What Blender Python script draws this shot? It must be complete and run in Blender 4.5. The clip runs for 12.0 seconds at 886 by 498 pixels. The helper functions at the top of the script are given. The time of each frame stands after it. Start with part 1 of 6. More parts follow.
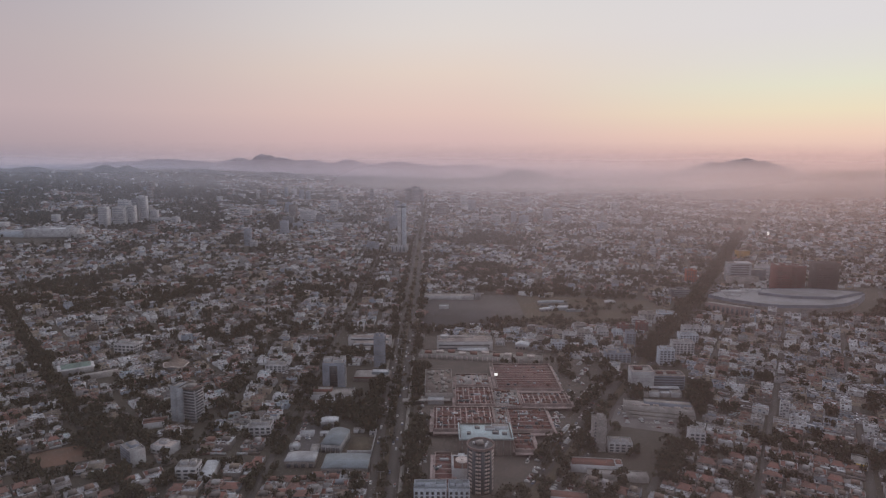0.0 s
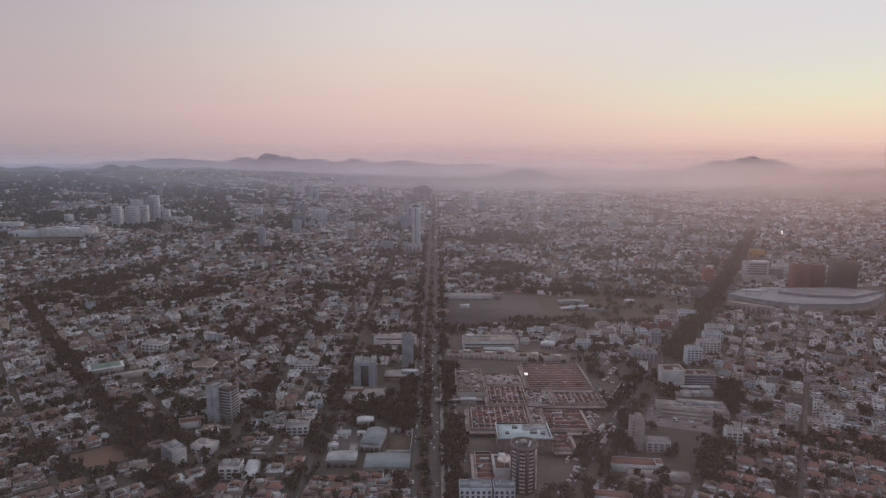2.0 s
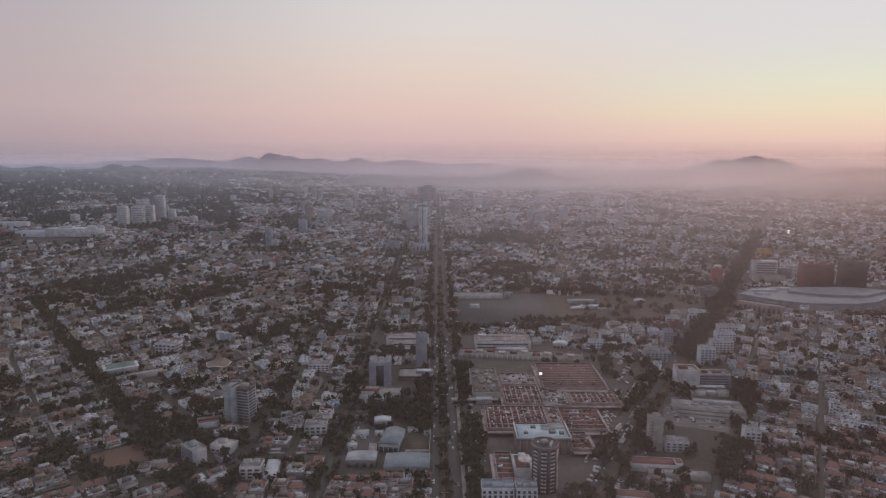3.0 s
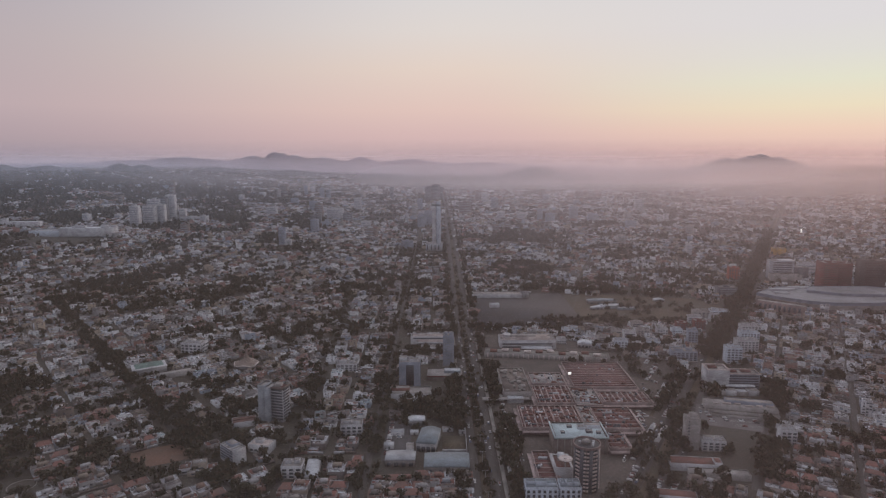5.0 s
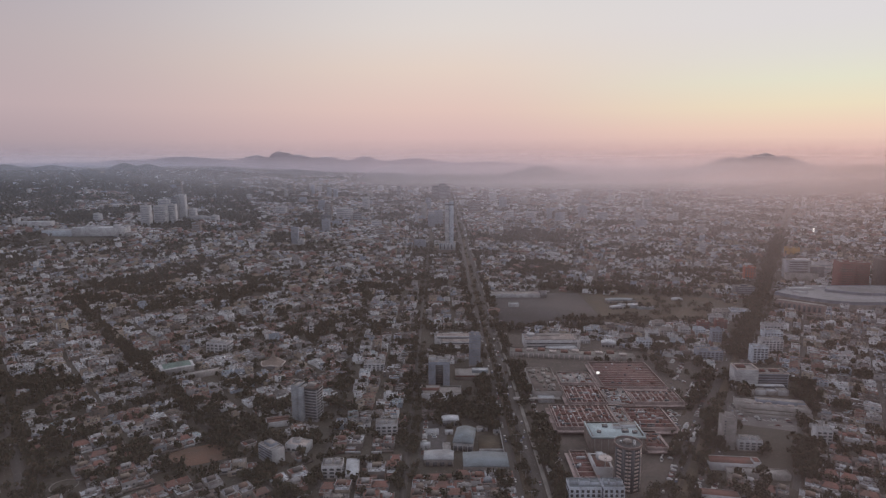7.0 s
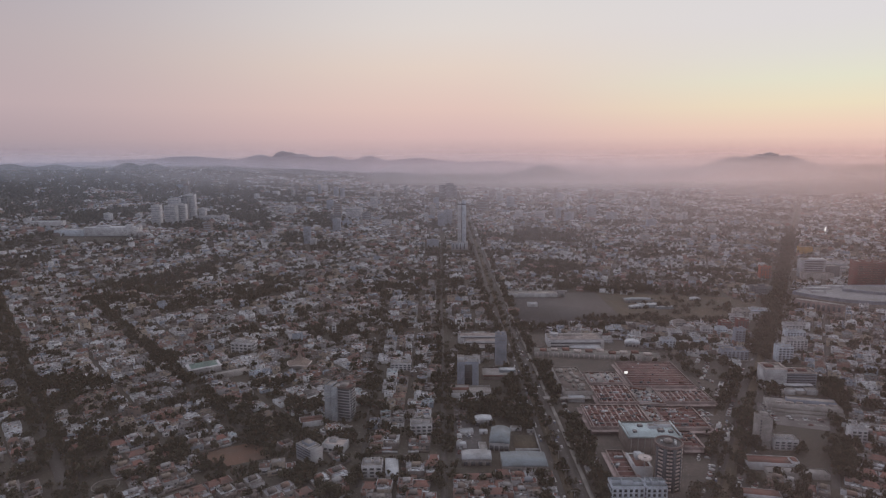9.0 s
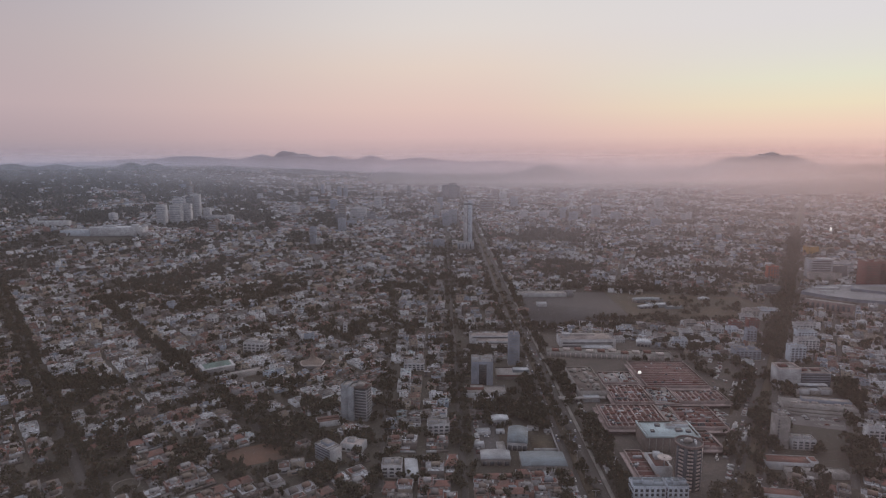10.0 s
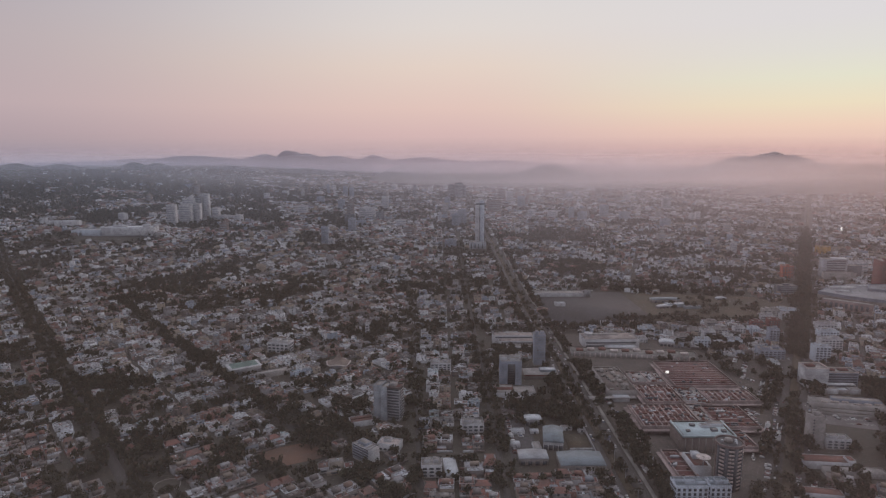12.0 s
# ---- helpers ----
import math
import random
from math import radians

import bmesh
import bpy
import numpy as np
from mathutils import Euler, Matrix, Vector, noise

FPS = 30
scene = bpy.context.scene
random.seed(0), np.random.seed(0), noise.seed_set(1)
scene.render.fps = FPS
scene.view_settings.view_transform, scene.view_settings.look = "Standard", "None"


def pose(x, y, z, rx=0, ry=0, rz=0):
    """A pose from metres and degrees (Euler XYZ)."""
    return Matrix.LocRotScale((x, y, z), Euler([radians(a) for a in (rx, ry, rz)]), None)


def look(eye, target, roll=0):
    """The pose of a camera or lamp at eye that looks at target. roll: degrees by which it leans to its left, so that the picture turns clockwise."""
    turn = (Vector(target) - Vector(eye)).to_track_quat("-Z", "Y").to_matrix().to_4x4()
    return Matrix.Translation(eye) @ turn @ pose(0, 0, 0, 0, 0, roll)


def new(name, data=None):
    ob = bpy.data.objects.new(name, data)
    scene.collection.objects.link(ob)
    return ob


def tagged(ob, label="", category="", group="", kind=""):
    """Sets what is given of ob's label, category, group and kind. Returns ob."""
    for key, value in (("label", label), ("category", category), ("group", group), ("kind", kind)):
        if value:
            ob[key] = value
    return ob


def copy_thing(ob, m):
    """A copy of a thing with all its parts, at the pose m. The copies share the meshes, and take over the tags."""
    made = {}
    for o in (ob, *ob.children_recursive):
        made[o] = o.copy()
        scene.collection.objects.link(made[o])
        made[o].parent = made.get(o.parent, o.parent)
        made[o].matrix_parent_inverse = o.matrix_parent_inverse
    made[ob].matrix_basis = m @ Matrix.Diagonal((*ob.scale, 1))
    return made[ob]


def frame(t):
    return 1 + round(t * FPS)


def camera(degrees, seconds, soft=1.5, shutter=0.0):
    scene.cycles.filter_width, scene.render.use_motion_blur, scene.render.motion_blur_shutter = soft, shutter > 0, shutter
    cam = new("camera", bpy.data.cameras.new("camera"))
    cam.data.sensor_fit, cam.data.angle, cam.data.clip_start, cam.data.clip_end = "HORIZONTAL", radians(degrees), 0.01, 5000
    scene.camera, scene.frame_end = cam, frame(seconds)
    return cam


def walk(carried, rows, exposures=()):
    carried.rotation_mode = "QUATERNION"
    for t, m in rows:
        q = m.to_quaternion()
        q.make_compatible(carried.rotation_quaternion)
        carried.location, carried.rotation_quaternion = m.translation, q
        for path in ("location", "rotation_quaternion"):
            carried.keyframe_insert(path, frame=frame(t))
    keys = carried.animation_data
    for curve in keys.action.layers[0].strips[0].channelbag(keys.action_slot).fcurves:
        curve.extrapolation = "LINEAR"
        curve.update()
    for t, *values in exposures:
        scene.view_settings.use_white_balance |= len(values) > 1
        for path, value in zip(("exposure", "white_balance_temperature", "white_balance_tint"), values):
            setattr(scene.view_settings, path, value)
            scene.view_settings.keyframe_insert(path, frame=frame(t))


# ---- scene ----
# ---------------------------------------------------------------- camera
cam = camera(70.96, 12.0, soft=1.25)
PATH = [
    (0.0, (0.00, 0.00, 230.00), (0.00, 988.62, 79.55), 0.082),
    (1.0, (-14.30, -0.54, 230.65), (-15.79, 987.91, 79.11), 0.031),
    (2.0, (-28.52, -1.08, 231.28), (-31.33, 987.21, 78.72), -0.016),
    (3.0, (-42.70, -1.63, 231.88), (-46.63, 986.51, 78.37), -0.057),
    (4.0, (-56.85, -2.18, 232.46), (-61.72, 985.82, 78.07), -0.094),
    (5.0, (-71.00, -2.73, 233.01), (-76.61, 985.14, 77.82), -0.125),
    (6.0, (-85.18, -3.29, 233.53), (-91.31, 984.46, 77.61), -0.151),
    (7.0, (-99.40, -3.85, 234.03), (-105.85, 983.79, 77.45), -0.173),
    (8.0, (-113.69, -4.42, 234.50), (-120.24, 983.13, 77.34), -0.189),
    (9.0, (-128.07, -4.99, 234.95), (-134.50, 982.48, 77.27), -0.200),
    (10.0, (-142.57, -5.57, 235.36), (-148.64, 981.83, 77.24), -0.206),
    (11.0, (-157.20, -6.15, 235.76), (-162.69, 981.20, 77.27), -0.207),
    (12.0, (-172.00, -6.73, 236.12), (-176.65, 980.57, 77.34), -0.203),
]
walk(cam, [(t, look(eye, target, roll)) for t, eye, target, roll in PATH])

# ---------------------------------------------------------------- sky and sun
SUN_AZ, SUN_EL = radians(52), radians(3.5)          # clockwise from +y, above the horizon
SUN_DIR = Vector((math.sin(SUN_AZ) * math.cos(SUN_EL), math.cos(SUN_AZ) * math.cos(SUN_EL), math.sin(SUN_EL)))


def wire(tree, kind, **values):
    node = tree.nodes.new(kind)
    for key, value in values.items():
        node.inputs[key.replace("_", " ")].default_value = value
    return node


def maths(tree, op, a, b=None, clamp=False):
    node = tree.nodes.new("ShaderNodeMath")
    node.operation, node.use_clamp = op, clamp
    for k, v in enumerate((a, b)):
        if v is None:
            continue
        if isinstance(v, (int, float)):
            node.inputs[k].default_value = v
        else:
            tree.links.new(v, node.inputs[k])
    return node.outputs[0]


def ramp(tree, fac, stops, constant=False):
    node = tree.nodes.new("ShaderNodeValToRGB")
    node.color_ramp.interpolation = "CONSTANT" if constant else "LINEAR"
    els = node.color_ramp.elements
    while len(els) < len(stops):
        els.new(0.5)
    for el, (p, c) in zip(els, stops):
        el.position, el.color = p, (*c, 1)
    tree.links.new(fac, node.inputs[0])
    return node.outputs[0]


def mixed(tree, fac, a, b, mode="MIX"):
    node = tree.nodes.new("ShaderNodeMix")
    node.data_type, node.blend_type = "RGBA", mode
    for socket, v in ((node.inputs[0], fac), (node.inputs[6], a), (node.inputs[7], b)):
        if isinstance(v, (int, float)):
            socket.default_value = v
        elif isinstance(v, tuple):
            socket.default_value = (*v, 1)
        else:
            tree.links.new(v, socket)
    return node.outputs[2]


world = bpy.data.worlds.new("dusk_sky")
scene.world = world
world.use_nodes = True
wt = world.node_tree
wt.nodes.clear()
sky_dir = wt.nodes.new("ShaderNodeTexCoord").outputs["Generated"]
split = wt.nodes.new("ShaderNodeSeparateXYZ")
wt.links.new(sky_dir, split.inputs[0])
height = maths(wt, "MULTIPLY", split.outputs[2], 2.0, True)            # 0 at the horizon, 1 at 30 degrees
# the dusty afterglow: gradients well away from the sun, beside it and over it
glow_far = ramp(wt, height, [(0.0, (0.323, 0.266, 0.302)), (0.05, (0.377, 0.299, 0.328)), (0.126, (0.436, 0.345, 0.365)), (0.30, (0.418, 0.358, 0.378)),
                             (0.45, (0.380, 0.348, 0.388)), (0.8, (0.345, 0.337, 0.400)), (1.0, (0.320, 0.322, 0.395))])
glow_mid = ramp(wt, height, [(0.0, (0.519, 0.376, 0.379)), (0.05, (0.588, 0.416, 0.405)), (0.126, (0.657, 0.482, 0.436)), (0.25, (0.672, 0.556, 0.490)),
                             (0.36, (0.645, 0.590, 0.560)), (0.48, (0.610, 0.588, 0.592)), (1.0, (0.540, 0.540, 0.586))])
glow_near = ramp(wt, height, [(0.0, (0.66, 0.44, 0.400)), (0.06, (0.75, 0.545, 0.435)), (0.12, (0.735, 0.640, 0.470)), (0.19, (0.675, 0.665, 0.535)),
                              (0.26, (0.645, 0.632, 0.590)), (0.34, (0.630, 0.608, 0.618)), (1.0, (0.60, 0.58, 0.615))])
dot = wt.nodes.new("ShaderNodeVectorMath")
dot.operation = "DOT_PRODUCT"
wt.links.new(sky_dir, dot.inputs[0])
dot.inputs[1].default_value = (math.sin(SUN_AZ), math.cos(SUN_AZ), 0)


def toward(low, high):
    node = wt.nodes.new("ShaderNodeMapRange")
    node.interpolation_type = "SMOOTHSTEP"
    node.inputs["From Min"].default_value, node.inputs["From Max"].default_value = low, high
    wt.links.new(dot.outputs["Value"], node.inputs["Value"])
    return node.outputs[0]


glow = mixed(wt, toward(0.62, 0.99), mixed(wt, toward(-0.05, 0.66), glow_far, glow_mid), glow_near)
nishita = wt.nodes.new("ShaderNodeTexSky")
nishita.sky_type, nishita.sun_disc = "NISHITA", False
nishita.sun_elevation, nishita.sun_rotation = SUN_EL, SUN_AZ
nishita.dust_density = 4.0
# the eastern sky behind the camera is dull, the high haze is pale
behind = wt.nodes.new("ShaderNodeMapRange")
behind.interpolation_type = "SMOOTHSTEP"
behind.inputs["From Min"].default_value, behind.inputs["From Max"].default_value = 0.15, -0.75
wt.links.new(split.outputs[1], behind.inputs["Value"])
glow = mixed(wt, behind.outputs[0], glow, (0.11, 0.115, 0.15))
upper = maths(wt, "MULTIPLY", maths(wt, "SUBTRACT", split.outputs[2], 0.40), 1.6, True)
clear = mixed(wt, 0.15, (0.735, 0.745, 0.84), mixed(wt, 1.0, nishita.outputs[0], (0.10, 0.10, 0.10), "MULTIPLY"))
sky = mixed(wt, upper, glow, clear)
back = wire(wt, "ShaderNodeBackground", Strength=1.15)
wt.links.new(sky, back.inputs[0])
wt.links.new(back.outputs[0], wt.nodes.new("ShaderNodeOutputWorld").inputs[0])

sun_data = bpy.data.lights.new("sun", "SUN")
sun_data.energy, sun_data.angle, sun_data.color = 1.1, radians(8), (1.0, 0.74, 0.66)
sun = new("sun", sun_data)
sun.matrix_world = look((0, 0, 900), Vector((0, 0, 900)) - SUN_DIR)

# ---------------------------------------------------------------- materials


def surface(name, colours, rough=0.85, pick="", grain=(0.12, 0.9), depth=0.3, metal=0.0, spec=0.3, dirt=(0.10, 0.09, 0.08), bump=0.15):
    """A surface whose base colour is one of some, or picked by piece, with stains at two scales and fine relief."""
    m = bpy.data.materials.new(name)
    m.use_nodes = True
    t = m.node_tree
    b = t.nodes["Principled BSDF"]
    b.inputs["Roughness"].default_value, b.inputs["Metallic"].default_value = rough, metal
    b.inputs["Specular IOR Level"].default_value = spec
    if pick == "object":
        fac = t.nodes.new("ShaderNodeObjectInfo").outputs["Random"]
    elif pick == "island":
        fac = t.nodes.new("ShaderNodeNewGeometry").outputs["Random Per Island"]
    spot = t.nodes.new("ShaderNodeNewGeometry").outputs["Position"]
    if pick:
        base = ramp(t, fac, [(k / len(colours), c) for k, c in enumerate(colours)], True)
    else:
        base = mixed(t, 0.0, colours[0], colours[0])
    wide = wire(t, "ShaderNodeTexNoise", Scale=grain[0], Detail=4.0)
    fine = wire(t, "ShaderNodeTexNoise", Scale=grain[1], Detail=5.0)
    for n in (wide, fine):
        t.links.new(spot, n.inputs["Vector"])
    if not pick and len(colours) > 1:
        base = mixed(t, ramp(t, wide.outputs[0], [(0.35, (0, 0, 0)), (0.65, (1, 1, 1))]), colours[0], colours[1])
    stain = maths(t, "MULTIPLY", maths(t, "SUBTRACT", wide.outputs[0], 0.42, True), depth * 3.0, True)
    base = mixed(t, stain, base, dirt)
    speck = maths(t, "ADD", maths(t, "MULTIPLY", maths(t, "SUBTRACT", fine.outputs[0], 0.5), 2.0 * depth + 0.3), 1.0)
    tone = t.nodes.new("ShaderNodeCombineColor")
    for k in range(3):
        t.links.new(speck, tone.inputs[k])
    base = mixed(t, 1.0, base, tone.outputs[0], "MULTIPLY")
    t.links.new(base, b.inputs["Base Color"])
    if bump:
        rel = wire(t, "ShaderNodeBump", Strength=bump, Distance=0.15)
        t.links.new(fine.outputs[0], rel.inputs["Height"])
        t.links.new(rel.outputs[0], b.inputs["Normal"])
    return m


WALLS = [(0.33, 0.30, 0.285), (0.25, 0.20, 0.175), (0.42, 0.41, 0.42), (0.19, 0.17, 0.165), (0.27, 0.185, 0.155), (0.38, 0.37, 0.375),
         (0.15, 0.125, 0.118), (0.29, 0.24, 0.20), (0.24, 0.13, 0.108), (0.28, 0.30, 0.34), (0.46, 0.45, 0.46), (0.18, 0.155, 0.15)]
COPINGS = [(0.52, 0.51, 0.53), (0.26, 0.22, 0.205), (0.68, 0.69, 0.73), (0.32, 0.29, 0.285), (0.30, 0.20, 0.18), (0.58, 0.59, 0.63), (0.22, 0.195, 0.19), (0.40, 0.38, 0.38)]
coping_own = surface("pale_house_coping", [tuple(0.85 * v for v in c) for c in COPINGS], pick="object", depth=0.4)
plaster_own = surface("painted_house_plaster", [tuple(0.78 * v for v in c) for c in WALLS], pick="object", depth=0.35)
roofing_own = surface("house_roof_coating", [(0.36, 0.36, 0.39), (0.26, 0.12, 0.098), (0.19, 0.17, 0.17), (0.21, 0.10, 0.085), (0.60, 0.62, 0.66), (0.23, 0.105, 0.088), (0.27, 0.24, 0.24), (0.135, 0.12, 0.118), (0.20, 0.115, 0.10), (0.33, 0.33, 0.36), (0.26, 0.15, 0.13), (0.17, 0.145, 0.14), (0.50, 0.52, 0.56), (0.23, 0.19, 0.175)], pick="object", depth=0.5)
earth = surface("dry_earth_and_grass", [(0.068, 0.056, 0.045), (0.052, 0.047, 0.038)], grain=(0.03, 0.35), depth=0.5)
asphalt = surface("worn_asphalt", [(0.095, 0.085, 0.080), (0.072, 0.065, 0.062)], grain=(0.05, 1.5), depth=0.2, rough=0.8)
paving = surface("grey_paving", [(0.26, 0.245, 0.23), (0.20, 0.19, 0.18)], grain=(0.1, 1.2), depth=0.3)
lot_ground = surface("parking_asphalt", [(0.090, 0.085, 0.088), (0.066, 0.061, 0.063)], grain=(0.02, 0.3), depth=0.4)
meadow = surface("dry_meadow", [(0.098, 0.076, 0.053), (0.068, 0.058, 0.042)], grain=(0.02, 0.3), depth=0.35)
white_paint = surface("road_paint", [(0.62, 0.61, 0.58)], depth=0.4)
foliage = surface("dusty_leaves", [(0.048, 0.047, 0.029), (0.060, 0.055, 0.034), (0.040, 0.041, 0.026), (0.082, 0.060, 0.038), (0.052, 0.048, 0.030)],
                  pick="island", grain=(0.03, 0.6), depth=0.2, dirt=(0.07, 0.055, 0.035), spec=0.15, bump=0)
bark = surface("bark", [(0.11, 0.08, 0.06), (0.07, 0.055, 0.045)], depth=0.3)
dark_glass = surface("window_glass", [(0.085, 0.09, 0.10), (0.11, 0.115, 0.13)], rough=0.15, spec=0.6, depth=0.1, bump=0)
concrete = surface("grey_concrete", [(0.345, 0.325, 0.315), (0.27, 0.25, 0.245)], depth=0.35)
white_wall = surface("white_plaster", [(0.50, 0.50, 0.52), (0.42, 0.42, 0.44)], depth=0.35)

# ---------------------------------------------------------------- mesh helpers


def from_quads(name, verts, faces, mats, index=None, smooth=False):
    """A mesh from arrays of corners and four-cornered faces."""
    me = bpy.data.meshes.new(name)
    verts, faces = np.asarray(verts, np.float32).reshape(-1, 3), np.asarray(faces, np.int32).reshape(-1, 4)
    me.vertices.add(len(verts))
    me.vertices.foreach_set("co", verts.ravel())
    me.loops.add(faces.size)
    me.loops.foreach_set("vertex_index", faces.ravel())
    me.polygons.add(len(faces))
    me.polygons.foreach_set("loop_start", np.arange(0, faces.size, 4, dtype=np.int32))
    for m in mats:
        me.materials.append(m)
    if index is not None:
        me.polygons.foreach_set("material_index", np.asarray(index, np.int32))
    me.update(calc_edges=True)
    me.validate()
    return me


BOX_FACES = np.array([(0, 3, 2, 1), (4, 5, 6, 7), (0, 1, 5, 4), (1, 2, 6, 5), (2, 3, 7, 6), (3, 0, 4, 7)])
TRAY_FACES = np.array([(0, 1, 5, 4), (1, 2, 6, 5), (2, 3, 7, 6), (3, 0, 4, 7), (4, 5, 9, 8), (5, 6, 10, 9), (6, 7, 11, 10), (7, 4, 8, 11),
                       (9, 8, 12, 13), (10, 9, 13, 14), (11, 10, 14, 15), (8, 11, 15, 12), (12, 13, 14, 15)])
CORNERS = np.array([(-0.5, -0.5), (0.5, -0.5), (0.5, 0.5), (-0.5, 0.5)])


def turned(boxes, inset=None, drop=None):
    """Corners of boxes given as rows of x, y, z, length, width, height, turn in degrees."""
    b = np.asarray(boxes, float).reshape(-1, 7)
    a = np.radians(b[:, 6])
    c, s = np.cos(a)[:, None], np.sin(a)[:, None]

    def ring(sx, sy, z):
        x, y = CORNERS[None, :, 0] * sx[:, None], CORNERS[None, :, 1] * sy[:, None]
        return np.stack([b[:, 0:1] + x * c - y * s, b[:, 1:2] + x * s + y * c, np.repeat(z[:, None], 4, 1)], -1)
    rings = [ring(b[:, 3], b[:, 4], b[:, 2]), ring(b[:, 3], b[:, 4], b[:, 2] + b[:, 5])]
    if inset is not None:
        rings += [ring(b[:, 3] - 2 * inset, b[:, 4] - 2 * inset, b[:, 2] + b[:, 5]),
                  ring(b[:, 3] - 2 * inset, b[:, 4] - 2 * inset, b[:, 2] + b[:, 5] - drop)]
    return np.concatenate(rings, 1)


def boxes_mesh(name, boxes, mat, top=None):
    v = turned(boxes)
    f = BOX_FACES[None] + 8 * np.arange(len(v))[:, None, None]
    return from_quads(name, v, f, [mat, top] if top else [mat], np.tile([0, 1, 0, 0, 0, 0], len(v)) if top else None)


def trays_mesh(name, boxes, wall, roof, inset=0.25, drop=0.6, rim=None):
    """Houses with a parapet round a sunk flat roof."""
    v = turned(boxes, inset, drop)
    f = TRAY_FACES[None] + 16 * np.arange(len(v))[:, None, None]
    return from_quads(name, v, f, [wall, roof, rim or wall], np.tile([0] * 4 + [2] * 4 + [0] * 4 + [1], len(v)))


def part(name, data, parent=None, label=""):
    ob = new(name, data)
    if parent is not None:
        ob.parent = parent
    if label:
        ob["label"] = label
    return ob


def box_part(name, boxes, mat, parent=None, label=""):
    return part(name, boxes_mesh(name, [(*b, 0) if len(b) == 6 else b for b in boxes], mat), parent, label)


def thing(name, label, category, at=(0, 0, 0), turn=0, group=""):
    ob = new(name)
    ob.empty_display_size = 2
    ob.matrix_world = pose(at[0], at[1], at[2] + rise(at[0], at[1]), 0, 0, turn)
    return tagged(ob, label, category, group)


# ---------------------------------------------------------------- the plan
def avenue_x(y):
    return -43.5 - 0.0135 * (y - 400)


OTERO = (Vector((66, 397)), Vector((0.503, 0.864)))       # the tree-lined diagonal avenue: a point and its way
WEST = (Vector((-394, 395)), Vector((-0.629, 0.777)))     # the western avenue
WEST_LANE = (Vector((-235, 413)), Vector((-0.646, 0.763)))  # a tree-lined lane parallel to it


def off_line(line, x, y):
    p, w = line
    return (x - p.x) * w.y - (y - p.y) * w.x               # positive on the right of the way


def inside(x, y, poly):
    hit = False
    for (x0, y0), (x1, y1) in zip(poly, poly[1:] + poly[:1]):
        if (y0 > y) != (y1 > y) and x < (x1 - x0) * (y - y0) / (y1 - y0) + x0:
            hit = not hit
    return hit


MALL_SITE = [(-25, 372), (50, 372), (82, 430), (196, 632), (160, 680), (112, 700), (75, 768), (-28, 768)]
LOT = [(-30, 812), (118, 812), (118, 1004), (-30, 1004)]
FIELD = [(118, 812), (270, 826), (345, 905), (325, 965), (118, 1004)]
SHED_SITE = [(-122, 416), (-52, 416), (-52, 505), (-122, 505)]
TOWER_SITE = [(-126, 556), (-52, 556), (-52, 640), (-80, 668), (-126, 610)]
CLUB_SITE = [(110, 430), (150, 395), (205, 480), (235, 545), (262, 640), (245, 660), (205, 630), (140, 520)]
MALL_FAR = [(405, 975), (420, 900), (600, 860), (760, 900), (760, 1060), (560, 1060)]
EARTH_LOT = [(-322, 452), (-284, 470), (-262, 446), (-300, 428)]
SITES = [EARTH_LOT, MALL_SITE, LOT, FIELD, SHED_SITE, TOWER_SITE, CLUB_SITE, MALL_FAR]

# round spots kept free of plain houses and trees, where single buildings stand: x, y, radius
CLEAR = [(247, 664, 11), (279, 700, 14), (302, 742, 13), (322, 780, 13), (-98, 1388, 30), (-965, 1440, 36), (-1010, 1440, 36), (-920, 1445, 36), (-457, 1430, 14), (-291, 652, 18), (-391, 636, 20), (-357, 622, 16), (-223, 516, 15), (-234, 441, 12), (-217, 458, 11), (-246, 504, 12), (-256, 426, 14), (-183, 419, 10), (-150, 486, 11), (-169, 421, 12),
         (-462, 812, 11), (-368, 702, 15), (203, 470, 9), (139, 460, 11), (-178, 640, 13), (-273, 765, 5), (312, 436, 9), (84, 388, 13), (113, 430, 18), (451, 1112, 14), (387, 995, 17), (541, 1112, 34), (420, 888, 26), (-371, 403, 11), (-97, 505, 9), (-65, 468, 14)]
HALLS = [(-10, 119, 478, 648), (-8, 58, 396, 480), (-19, 12, 550, 626), (-10, 62, 700, 742), (-29, 114, 664, 702), (-96, -52, 417, 484), (-119, -93, 429, 447), (-78, -60, 648, 664), (-120, -95, 560, 602), (-116, -62, 704, 744),
         (-93, -54, 606, 634), (186, 240, 580, 602), (160, 228, 515, 550)]


def is_clear(x, y, room=0.0):
    return all((x - cx) ** 2 + (y - cy) ** 2 > (r + room) ** 2 for cx, cy, r in CLEAR) and not any(a - room < x < b + room and c - room < y < d + room for a, b, c, d in HALLS)


# the ground: level in the near quarters, then a shallow bowl that climbs towards the hills
def rise(x, y):
    t = min(1.0, max(0.0, (y - 1010) / 490))
    d = max(0.0, min(y, 4300) - 600)
    return t * t * (3 - 2 * t) * (0.0115 * d + 0.7e-6 * d * d + min(60.0, (1.8e-5 if x < 150 else 0.7e-5) * (x - 150) ** 2))


def grid_sheet(name, xs, ys, mat, label):
    nx = len(xs)
    verts = [(x, y, rise(x, y)) for y in ys for x in xs]
    faces = [(j * nx + i, j * nx + i + 1, (j + 1) * nx + i + 1, (j + 1) * nx + i) for j in range(len(ys) - 1) for i in range(nx - 1)]
    return tagged(new(name, from_quads(name, verts, faces, [mat])), label, name, kind="structure")


